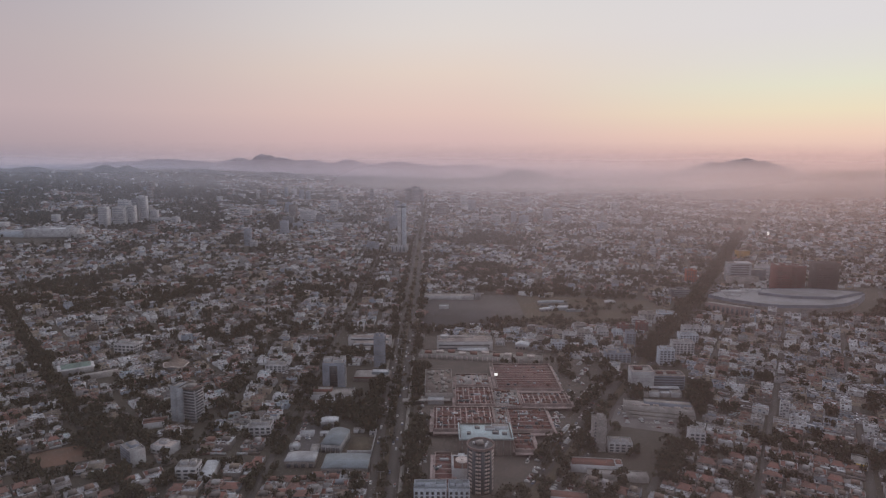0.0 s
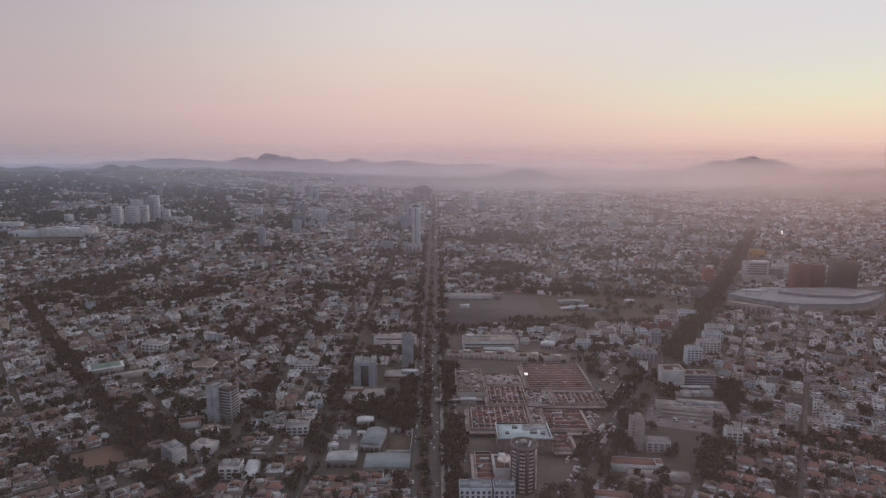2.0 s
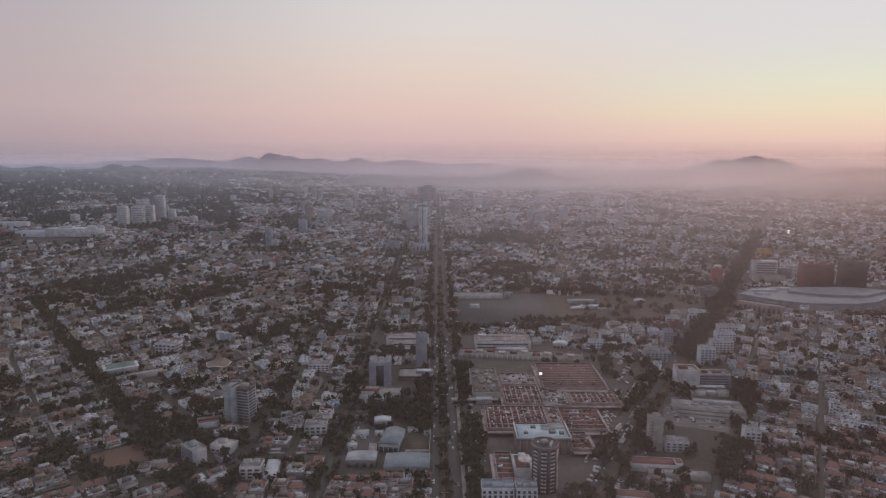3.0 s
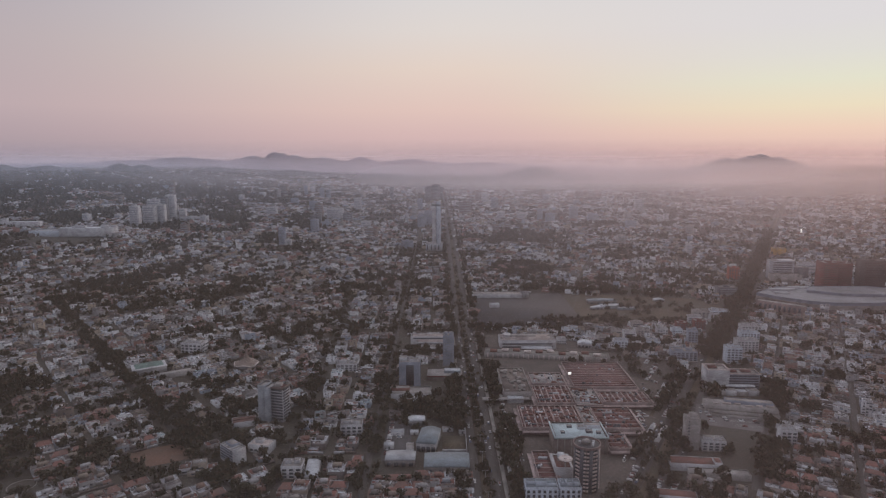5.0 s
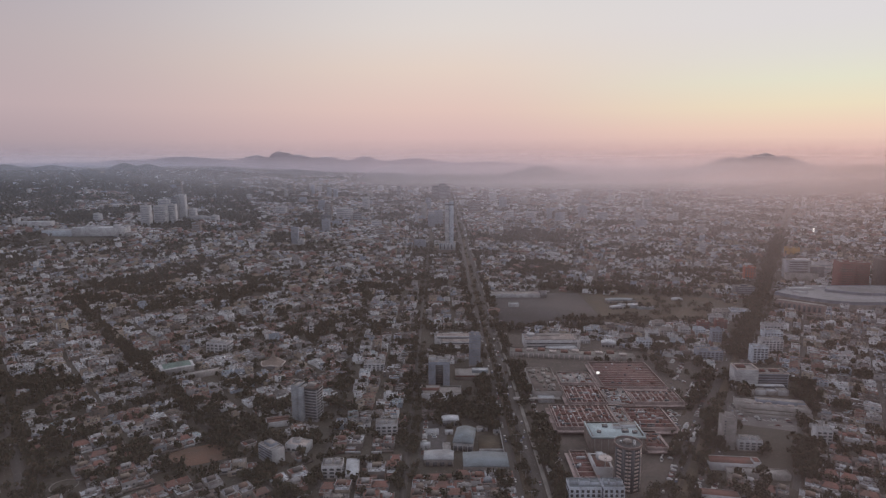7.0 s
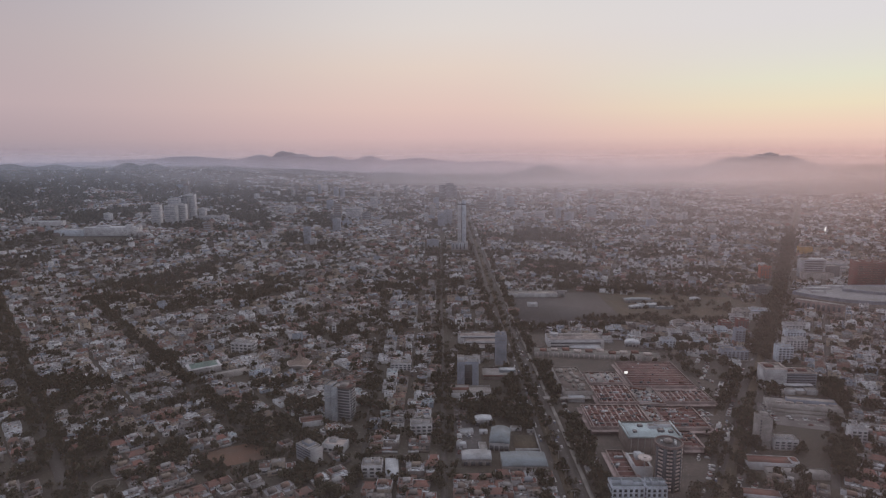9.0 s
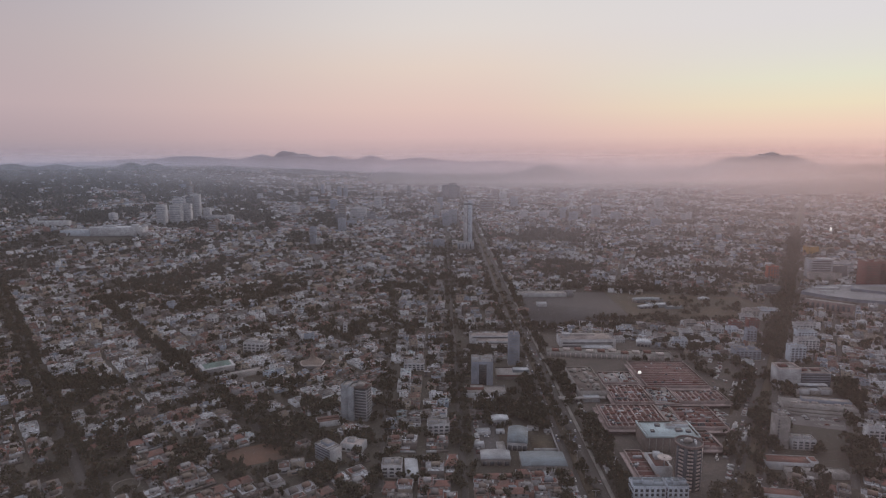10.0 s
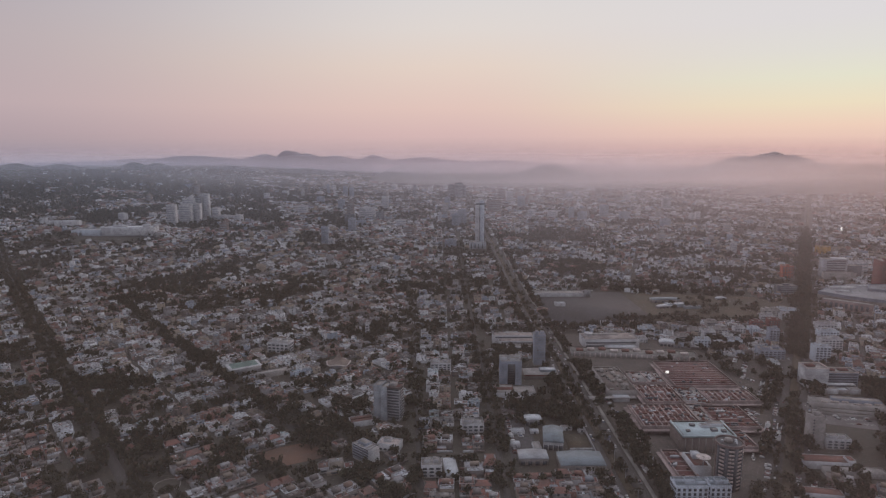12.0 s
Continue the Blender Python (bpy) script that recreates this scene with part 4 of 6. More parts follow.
for k in range(4):
    tray("low_front", (9.5, 9, 4.2 + k % 2), white_wall if k % 2 else concrete, bright_metal if k == 2 else concrete, ob1, (-4 + 10.5 * k, -19.5, 0), 0.3, 0.4)
box_part("sheet_canopy", [(14, -13, 6.0, 36, 6, 0.5)], bright_metal, ob1, "bright sheet canopy")
ob2 = thing("low_hall", "long low grey hall with stepped roof", "building", (194, 532, 0), -14)
tray("body", (60, 20, 7), concrete, concrete, ob2)
tray("upper_floor", (40, 8, 3), blue_grey, concrete, ob2, (8, 5, 6.1), 0.3, 0.4)
for k in range(11):
    set_piece("window", (3.6, 0.2, 2.0), dark_glass, ob2, (-25 + 5 * k, -10.06, 2.2))
for k, (y, h) in enumerate(((-12.6, 4.6), (-16.4, 2.6))):
    tray("terrace", (58 - 4 * k, 3.6, h), concrete, paving, ob2, (1, y, 0), 0.25, 0.5)
box_part("roof_walls", [(-20 + 9 * k, -3 + 2 * (k % 3), 6.1, 5 + 2 * (k % 2), 0.8 + k % 3, 1.3) for k in range(6)], beam_white, ob2, "low pale walls on the roof")
cb = thing("court_markings", "rows of short white bay lines on the court", "markings", (0, 0, 0))
bay_lines = [(158 + 3.4 * i + 9.0 * j * 0.5, 540 - 9.5 * j - 0.45 * i, 0.14, 0.35, 4.2, 0.02, 20) for j in range(5) for i in range(16 - 2 * j)]
box_part("line", [b for b in bay_lines if inside(b[0], b[1], [(163, 545), (219, 539), (194, 493), (149, 506)])], white_paint, cb)
for (x, y, w, d, h, fl, cl, turn, mat, lab) in ((247, 664, 16, 13, 19, 6, 4, -4, pale_blue, "white office block with small square windows"),
                                                 (279, 700, 24, 13, 16, 5, 6, -4, white_wall, "long pale apartment block"),
                                                 (226, 726, 11, 12, 20, 6, 3, -8, blue_grey, "narrow blue-grey slab building"),
                                                 (196, 674, 27, 16, 12, 4, 6, -4, blue_grey, "blue-grey office block with flat roof"),
                                                 (302, 742, 22, 13, 13, 4, 6, -4, pale_blue, "pale blue-white office block"),
                                                 (322, 780, 24, 13, 11, 3, 6, -4, white_wall, "low white office block")):
    tower(lab, (x, y), turn, (w, d, h), fl, cl, mat, name="office_block", sides="SE", rooms=2)
for x, y, w in ((235, 786, 13), (262, 795, 14)):
    tower("brick red block with flat roof", (x, y), -6, (w, 12, 13), 4, 4, red_facade, name="red_block", sides="S", rooms=1)
tower("tall orange-red block among houses", (451, 1112), -10, (18, 15, 24), 8, 4, orange_facade, name="orange_tower", sides="S", rooms=1)

# ---------------------------------------------------------------- the shopping mall


def hall(label, x0, x1, y0, y1, h, beams, way, roof=None, wall=None, skip=0, name="mall_hall"):
    """A mall hall: walls with parapet, red-brown roof and pale beams across it."""
    w, d, h = x1 - x0, y1 - y0, 0.74 * h
    top = thing(name, label, "shopping mall", ((x0 + x1) / 2, (y0 + y1) / 2, 0), 0, "halls of the mall")
    tray("body", (w, d, h), wall or mall_wall, roof or mall_red, top, inset=0.6, drop=0.9)
    r = random.Random(int(x0 * 3 + y0))
    for k in range(beams):
        if way == "y":
            set_piece("roof_beam", (1.0, d - 1.4, 0.8), mall_beam, top, (-w / 2 + (k + 0.5) * w / beams, 0, h - 0.9))
        else:
            set_piece("roof_beam", (w - 1.4, 0.7, 0.3), mall_beam, top, (0, -d / 2 + (k + 0.5) * d / beams, h - 0.9))
    for k in range(3 if way == "y" and roof is None else 0):
        set_piece("tie_beam", (w - 1.4, 0.6, 0.6), mall_beam, top, (0, (k - 1) * d * 0.3, h - 0.86))
    for mat, share in ((bright_metal, 1), (tile_pink, 2), (dark_facade, 1)):
        units = []
        for k in range(share * skip):
            long = r.random() < 0.35
            units.append((r.uniform(-0.43, 0.43) * w, r.uniform(-0.42, 0.42) * d, h - 0.9, r.uniform(3, 7) if long else r.uniform(1, 2.6), r.uniform(0.7, 1.4), r.uniform(0.7, 2.0), r.choice((0, 0, 90))))
        if units:
            part("roof_units", boxes_mesh("roof_units", units, mat), top)
    box_part("cornice", [(0, -d / 2 + 0.3, h, w, 0.6, 0.3), (0, d / 2 - 0.3, h, w, 0.6, 0.3), (-w / 2 + 0.3, 0, h, 0.6, d, 0.3), (w / 2 - 0.3, 0, h, 0.6, d, 0.3)], mall_beam, top, "pale cornice strip")
    box_part("canopy", [(0, -d / 2 - 2.1, h * 0.55, w, 4.2, 0.4), (w / 2 + 1.6, 0, h * 0.55, 3.2, d, 0.38), (-w / 2 - 1.6, 0, h * 0.55, 3.2, d, 0.38)], mall_beam, top, "pinkish walkway canopy")
    return top


hall("wide mall hall with many thin pale beams on a red-brown roof", 53, 114, 574, 645, 9, 14, "x", skip=5)
hall("mall hall with a pale grey flat roof and red edge", 13, 46, 582, 612, 9.5, 3, "y", concrete, skip=6)
hall("mall hall with a dark red roof between tall pale beams", 12, 47, 536, 578, 8.5, 7, "y", skip=10)
hall("mall hall with a dark red roof between tall pale beams", -8, 44, 484, 529, 9, 10, "y", skip=16)
hall("mall hall with a red-brown roof and pale cross beams", 72, 117, 536, 562, 9, 9, "y", skip=6)
hall("mall hall with a faded red roof and cross beams", 57, 91, 482, 527, 8.5, 6, "x", skip=14)
hall("grey passage roof of the mall full of ducts", 47, 71, 532, 575, 8.0, 3, "x", concrete, skip=16)
hall("narrow mall wing with a red-brown beamed roof", -6, 7, 398, 446, 7, 7, "x", skip=3)
hall("low mall wing with a red-brown roof", 56, 72, 450, 480, 7, 4, "x", skip=5)
hall("low link of the mall with beams on a grey roof", 44.5, 56, 484, 531, 8.2, 5, "x", concrete, skip=8)

tb = thing("department_store", "large block with pale teal flat roof and ribbed brown-grey front", "shopping mall", (33.5, 464, 0))
tray("body", (41, 28, 14.4), brown_facade, teal_edge, tb, inset=0.9, drop=1.0)
box_part("cornice", [(0, -14.2, 13.1, 42, 0.9, 1.6), (-20.7, 0, 13.1, 0.9, 28.4, 1.6), (20.7, 0, 13.1, 0.9, 28.4, 1.6)], teal_edge, tb, "pale teal cornice")
for k in range(8):
    set_piece("rib", (0.6, 0.5, 12.5), concrete, tb, (-18.5 + 5.3 * k, -14.2, 0.3))
for x, y, w, d, h in ((4, 4, 8, 5, 2.2), (12, 6, 13, 5, 2.8), (8, -3, 5, 4, 1.8), (-6, 6, 4, 3, 1.6), (15, -5, 3.5, 3, 1.6), (-13, -4, 3, 3, 1.3)):
    tray("roof_unit", (w, d, h), bright_metal if w > 6 else dark_facade, concrete, tb, (x, y, 13.4), 0.2, 0.25)

gb = thing("mall_block", "plain grey flat-roofed block with plant units on the roof", "shopping mall", (-4, 590, 0), 1)
tray("body", (27, 66, 8.4), concrete, brown_facade, gb, inset=0.6, drop=0.9)
r_gb = random.Random(3)
box_part("roof_plant", [(r_gb.uniform(-11, 11), r_gb.uniform(-29, 29), 7.5, r_gb.uniform(1, 4), r_gb.uniform(1, 5), r_gb.uniform(0.8, 2.2)) for k in range(34)], paving, gb, "grey ducts and plant boxes")
tray("white_porch", (15, 7, 5), white_wall, bright_metal, gb, (-3, -36.6, 0), 0.3, 0.3)
for x, y in ((4, -8), (6, 4), (3, 14), (7, -18), (-6, 24)):
    set_piece("roof_unit", (4.0, 6.0, 1.8), concrete, gb, (x, y, 7.5))
box_part("front_canopy", [(-12, -38, 3.6, 44, 6, 0.5)], concrete, gb)

rr = thing("mall_pavilion", "small pavilion with a bright red roof and white walls", "shopping mall", (13.2, 424, 0))
tray("body", (13.5, 22, 8.6), white_wall, clay, rr, inset=1.6, drop=0.7)
tray("white_tower", (5, 6, 4), bright_metal, bright_metal, rr, (0.5, 4.5, 7.9), 0.2, 0.2)
ar = thing("arcade_building", "long low arcade behind the mall with pale frames", "building", (43, 683, 0), -8)
tray("body", (140, 20, 5), concrete, paving, ar)
for k in range(24):
    set_piece("pillar", (0.9, 0.9, 4.6), beam_white, ar, (-66 + 5.75 * k, -10.6, 0))
for k in range(10):
    set_piece("roof_box", (8, 6, 2.2), beam_white if k % 2 else tile_pink, ar, (-60 + 13 * k, 2 + 3 * (k % 3 - 1), 4.1))
lw = thing("white_building", "long white building with dark ribbon windows and terraces", "building", (26, 724, 0), 1)
tray("body", (66, 28, 11), white_wall, concrete, lw)
tray("terrace", (36, 12, 5), white_wall, bright_metal, lw, (9, -20.5, 0), 0.3, 0.4)
for z in (2.2, 6.0):
    set_piece("window_ribbon", (60, 0.25, 1.6), dark_glass, lw, (-1, -14.1, z))
box_part("roof_plant", [(-4, 4, 10.1, 30, 6, 2.6)], concrete, lw)
box_part("roof_ridge", [(-2, -9 + 4.6 * k, 10.1, 60 - 6 * (k % 2), 1.3, 1.2) for k in range(5)], beam_white, lw, "long pale roof ridges")
cylinder("roof_drum", 5, 10.1, 14, white_wall, lw, 24).location = (-24, 4, 0)

# buildings by the northern lot
ls = thing("long_shed", "long pale shed at the edge of the parking lot", "shed", (10, 981, 0))
tray("body", (80, 22, 6.5), white_wall, concrete, ls)
box_part("gate_frame", [(46, -8, 0, 10, 1.2, 11), (46, -8, 9, 18, 1.4, 1.6)], white_wall, ls)
ks = thing("kiosk", "small white flat-roofed shed standing alone on the lot", "shed", (1.5, 916, 0))
tray("body", (15, 13, 5), white_wall, bright_metal, ks)
for x, y, w, d, h in ((175, 850, 30, 16, 5), (196, 838, 26, 9, 4)):
    sd = thing("shed", "pale sheet-roofed shed on the dry field", "shed", (x, y + 60, 0), 4)
    tray("body", (w, d, h), shed_metal, bright_metal, sd)

# ---------------------------------------------------------------- sheds west of the avenue


def vault(label, at, turn, w, d, h, rise, mat, wall, name="shed"):
    """A hall with a gently arched sheet roof."""
    top = thing(name, label, "shed", (*at, 0), turn)
    box_part("walls", [(0, 0, 0, w, d, h)], wall, top)
    n = 10
    v, f = [], []
    for i in range(n + 1):
        x = -w / 2 - 0.4 + (w + 0.8) * i / n
        z = h + 0.05 + rise * math.sin(math.pi * i / n)
        v += [(x, -d / 2 - 0.4, z), (x, d / 2 + 0.4, z), (x, -d / 2 - 0.4, h - 0.25), (x, d / 2 + 0.4, h - 0.25)]
    for i in range(n):
        a, b = 4 * i, 4 * i + 4
        f += [(a, b, b + 1, a + 1), (a + 2, b + 2, b, a), (a + 1, b + 1, b + 3, a + 3)]
    part("roof", from_quads("roof", v, f, [mat]), top)
    for k in range(4):
        set_piece("door", (3.0, 0.2, h * 0.6), dark_facade, top, (-w / 2 + (k + 0.5) * w / 4, -d / 2 - 0.06, 0.05))
    return top


vault("hall with a pale blue arched sheet roof", (-85.5, 468), -8, 15.5, 27, 7, 2.0, shed_metal, white_wall)
vault("wide low shed with a pale grey-blue sheet roof", (-71, 430), 0, 33, 21, 6.2, 1.0, shed_metal, concrete)
vault("low grey sheet-roofed shed", (-106, 438), 0, 22, 14, 5.5, 0.8, grey_metal, concrete)
vault("small pale sheet roof", (-97, 505), 4, 14, 10, 5, 0.8, bright_metal, white_wall)
for x, y, w, d, h, mat in ((-117, 462, 8, 6, 3.4, bright_metal), (-112, 486, 11, 7, 3.0, grey_metal), (-100, 458, 6, 12, 3.2, concrete), (-98, 486, 7, 5, 2.8, bright_metal), (-70, 492, 9, 5, 3.0, concrete), (-58, 489, 6, 6, 2.6, bright_metal)):
    ou = thing("outbuilding", "low outbuilding with a pale flat roof in the yard", "outbuilding", (x, y, 0), 3)
    tray("body", (w, d, h), white_wall, mat, ou, (0, 0, 0), 0.2, 0.25)
    set_piece("door", (1.6, 0.12, 2.0), dark_facade, ou, (0, -d / 2 - 0.05, 0.03))
yd = thing("earth_court", "brown enclosed court with pale boundary walls", "yard", (-65, 468, 0))
box_part("surface", [(0, 0, 0, 19, 28, 0.3)], meadow, yd)
box_part("boundary_wall", [(9.7, 2, 0, 0.4, 46, 3.2), (0, -14.3, 0, 19, 0.4, 2.6)], white_wall, yd)

fl = thing("lantern_row", "two curved rows of small pale lanterns over the garden", "lanterns", (-90, 546, 0))
for k in range(11):
    a = radians(100 + 13 * k)
    set_piece("lantern", (0.9, 0.9, 0.9), bright_metal, fl, (-14 + 13 * math.cos(a), -2 + 13 * math.sin(a), 5.2 + 0.2 * (k % 3)))
    set_piece("pole", (0.12, 0.12, 5.2), grey_metal, fl, (-14 + 13 * math.cos(a), -2 + 13 * math.sin(a), 0))
    set_piece("lantern", (0.9, 0.9, 0.9), bright_metal, fl, (19 + 1.3 * k, -6 - 0.09 * k * k, 5.2 + 0.2 * (k % 2)))
    set_piece("pole", (0.12, 0.12, 5.2), grey_metal, fl, (19 + 1.3 * k, -6 - 0.09 * k * k, 0))

gh = thing("sports_hall", "pale hall with a dull green hipped roof and broad white eaves", "building", (-391, 636, 0), 33)
box_part("walls", [(0, 0, 0, 32, 20, 6.5)], white_wall, gh)
bm = bmesh.new()
ring0 = [bm.verts.new((x, y, 6.4)) for x, y in ((-17, -11), (17, -11), (17, 11), (-17, 11))]
ring1 = [bm.verts.new((x, y, 7.2)) for x, y in ((-14, -8.5), (14, -8.5), (14, 8.5), (-14, 8.5))]
ring2 = [bm.verts.new((x, y, 9.8)) for x, y in ((-8, -1), (8, -1), (8, 1), (-8, 1))]
for a, b in ((ring0, ring1), (ring1, ring2)):
    for i in range(4):
        bm.faces.new((a[i], a[(i + 1) % 4], b[(i + 1) % 4], b[i])).material_index = 0 if a is ring0 else 1
bm.faces.new(ring2).material_index = 1
me = bpy.data.meshes.new("roof")
bm.to_mesh(me)
bm.free()
me.materials.append(white_wall)
me.materials.append(green_roof)
part("roof", me, gh)

ch = thing("church", "round church under a swept pointed roof with white rim", "church", (-291, 652, 0))
bm = bmesh.new()
seg, prev = 28, None
for r, z in ((15.5, 4.2), (11, 5.3), (6.5, 7.4), (3.4, 10.6), (1.5, 15), (0.3, 21)):
    row = [bm.verts.new((r * math.cos(i * 2 * math.pi / seg), r * math.sin(i * 2 * math.pi / seg), z + (1.0 * math.cos(i * 8 * math.pi / seg) * (r - 8) / 7.5 if r > 8 else 0))) for i in range(seg)]
    if prev:
        for i in range(seg):
            bm.faces.new((prev[i], prev[(i + 1) % seg], row[(i + 1) % seg], row[i]))
    prev = row
bm.faces.new(prev)
me = bpy.data.meshes.new("roof")
bm.to_mesh(me)
bm.free()
me.materials.append(surface("tan_shingles", [(0.24, 0.19, 0.165), (0.19, 0.15, 0.13)], depth=0.3))
part("roof", me, ch)
cylinder("wall", 12.4, 0, 4.4, white_wall, ch, 28)
ch.scale = (0.82, 0.82, 0.95)
edge = [[(r * math.cos(i * 2 * math.pi / seg), r * math.sin(i * 2 * math.pi / seg), z + 1.0 * math.cos(i * 8 * math.pi / seg)) for i in range(seg)] for r, z in ((15.3, 4.45), (16.3, 4.3), (16.3, 3.3))]
part("rim", from_quads("rim", [p for row in edge for p in row], [(k * seg + i, (k + 1) * seg + i, (k + 1) * seg + (i + 1) % seg, k * seg + (i + 1) % seg) for k in (0, 1) for i in range(seg)], [beam_white]), ch, "pale wavy roof edge")

# small blocks of flats and offices north-east of the mall
r_mid = random.Random(11)
MID = [(88, 776, 20, 12, 7), (70, 736, 11, 14, 6), (121, 737, 12, 11, 9), (137, 716, 15, 12, 11), (156, 746, 14, 12, 12), (179, 765, 15, 12, 10), (178, 723, 16, 13, 8), (203, 765, 13, 11, 11),
       (182, 800, 14, 11, 9), (222, 766, 12, 11, 10), (265, 818, 18, 13, 12), (286, 848, 22, 13, 12), (318, 862, 26, 16, 9), (300, 836, 14, 12, 9), (146, 768, 12, 10, 8)]
for n, (x, y, w, d, h) in enumerate(MID):
    lab, mat = (("pale blue-white block of flats", pale_blue), ("white low block of flats", white_wall), ("grey low office block", concrete))[n % 3]
    tower(lab, (x, y), r_mid.uniform(-14, 4), (w, d, h), max(2, h // 3), 4, mat, name="low_block", bands=n % 2 == 0, sides="S", rooms=2, win=(0.55, 0.5))
vault("small hall with a white arched roof", (96, 722), -12, 17, 12, 4.5, 2.4, bright_metal, white_wall)
vault("long pale shed on the dry field", (169, 938), 2, 44, 14, 5, 1.0, shed_metal, concrete)
vault("low white tent roof on the dry field", (156, 902), 14, 24, 8, 3.2, 1.2, bright_metal, white_wall)
vault("low white tent roof on the dry field", (262, 952), 8, 16, 7, 3.0, 1.2, bright_metal, white_wall)
lh = thing("long_hall", "long grey flat hall beside the green-roofed hall", "building", (-357, 622, 0), 33)
tray("body", (40, 10, 5.5), concrete, concrete, lh)
pl = thing("villa", "broad pale villa with a flat terrace roof", "house", (-217, 458, 0), -14)
tray("body", (18, 12, 6.5), white_wall, beam_white, pl, inset=0.8, drop=0.5)
tray("roof_room", (6, 5, 2.6), white_wall, concrete, pl, (-2, 1, 6.0), 0.2, 0.3)
for x in (-6, -2, 2, 6):
    set_piece("window", (2.4, 0.2, 1.6), dark_glass, pl, (x, -6.06, 1.4))
rh = thing("villa", "villa with a long faded red tiled roof", "house", (-246, 504, 0), 20)
tray("body", (20, 12, 5), white_wall, tile_pink, rh, inset=0.4, drop=0.2)
box_part("ridge", [(0, 0, 4.7, 19, 1.0, 1.2)], tile_pink, rh)
cream_wall = surface("cream_plaster", [(0.34, 0.29, 0.25), (0.27, 0.23, 0.20)], depth=0.4)
wt_h = thing("villa", "white villa with broken flat terraces", "house", (-256, 426, 0), 16)
for k, (x, y, w, d, h) in enumerate(((-8, 0, 8, 9, 4.6), (2, 2, 10, 7, 6.2), (11, -2, 7, 8, 3.2), (0, -7, 12, 4, 2.9), (-6, 7, 6, 5, 3.4))):
    tray("wing", (w, d, h), cream_wall if k % 2 else white_wall, concrete if k % 2 else tile_pink, wt_h, (x, y, 0), 0.3, 0.4)
    set_piece("window", (w * 0.5, 0.15, 1.3), dark_glass, wt_h, (x, y - d / 2 - 0.06, 1.1))
    set_piece("roof_box", (1.4, 1.2, 1.1), bright_metal, wt_h, (x + 1, y, h - 0.4))

# single pale houses and blocks that stand out
for x, y, w, d, h, fl, cl, turn, lab in ((-183, 419, 15, 12, 10, 3, 3, 2, "white modern house with dark windows and terraces"), (-150, 486, 18, 12, 11, 3, 4, 4, "white apartment block with small windows"),
                                         (-462, 812, 16, 12, 13, 4, 4, 12, "pale block rising above the houses"), (-368, 702, 26, 16, 13, 3, 5, -10, "blue-white block with flat roof"),
                                         (203, 470, 12, 10, 13, 4, 3, -8, "pale block of flats"), (-273, 765, 5, 5, 16, 4, 1, 0, "slim white stair tower"),
                                         (139, 460, 18, 10, 9, 3, 4, -6, "white club house with terraces"), (-178, 640, 22, 12, 9, 3, 5, 0, "white terraced flats with dark windows")):
    tower(lab, (x, y), turn, (w, d, h), fl, cl, white_wall, dark_glass, concrete, "apartment_block", sides="SE", rooms=2)
br = thing("shed", "bright sheet-metal roof on a long low shed", "shed", (-169, 421, 0), 6)
tray("body", (10, 27, 5), concrete, bright_metal, br, inset=0.2, drop=0.2)
cr = thing("club_house", "long low club house with a dark red roof", "building", (113, 430, 0), -6)
tray("body", (37, 12, 6), white_wall, clay, cr, inset=0.5, drop=0.4)
tray("annex", (42, 9, 4.4), concrete, concrete, cr, (14, -12, 0), 0.4, 0.5)
tray("gable", (5, 8, 7.4), white_wall, tile_pink, cr, (16, -1, 0), 0.3, 0.3)
rs = thing("house", "house with a faded red tiled roof", "house", (84, 388, 0), -10)
tray("body", (27, 9, 4.4), white_wall, tile_pink, rs, inset=0.3, drop=0.2)

# ---------------------------------------------------------------- the far east: great mall and towers
sheet_roof = surface("weathered_roof_sheet", [(0.25, 0.255, 0.275), (0.20, 0.205, 0.22)], grain=(0.03, 0.4), rough=0.6, depth=0.3)
gm = thing("shopping_centre", "huge grey shopping centre with a bowed front and pale sheet roof", "shopping mall", (540, 950, 0))


def prism(name, outline, z0, z1, wall, roof, parent, inset=1.2, drop=0.8):
    """A many-sided volume with a parapet round its sunk roof."""
    cx, cy = sum(p[0] for p in outline) / len(outline), sum(p[1] for p in outline) / len(outline)
    inner = [(x + (cx - x) * inset / math.hypot(cx - x, cy - y), y + (cy - y) * inset / math.hypot(cx - x, cy - y)) for x, y in outline]
    bm = bmesh.new()
    rings = [[bm.verts.new((x, y, z)) for x, y in pts] for pts, z in ((outline, z0), (outline, z1), (inner, z1), (inner, z1 - drop))]
    n = len(outline)
    for k, (lo, hi) in enumerate(zip(rings, rings[1:])):
        for i in range(n):
            bm.faces.new((lo[i], lo[(i + 1) % n], hi[(i + 1) % n], hi[i]))
    bm.faces.new(rings[3]).material_index = 1
    bmesh.ops.recalc_face_normals(bm, faces=bm.faces)
    me = bpy.data.meshes.new(name)
    bm.to_mesh(me)
    bm.free()
    me.materials.append(wall)
    me.materials.append(roof)
    return part(name, me, parent)


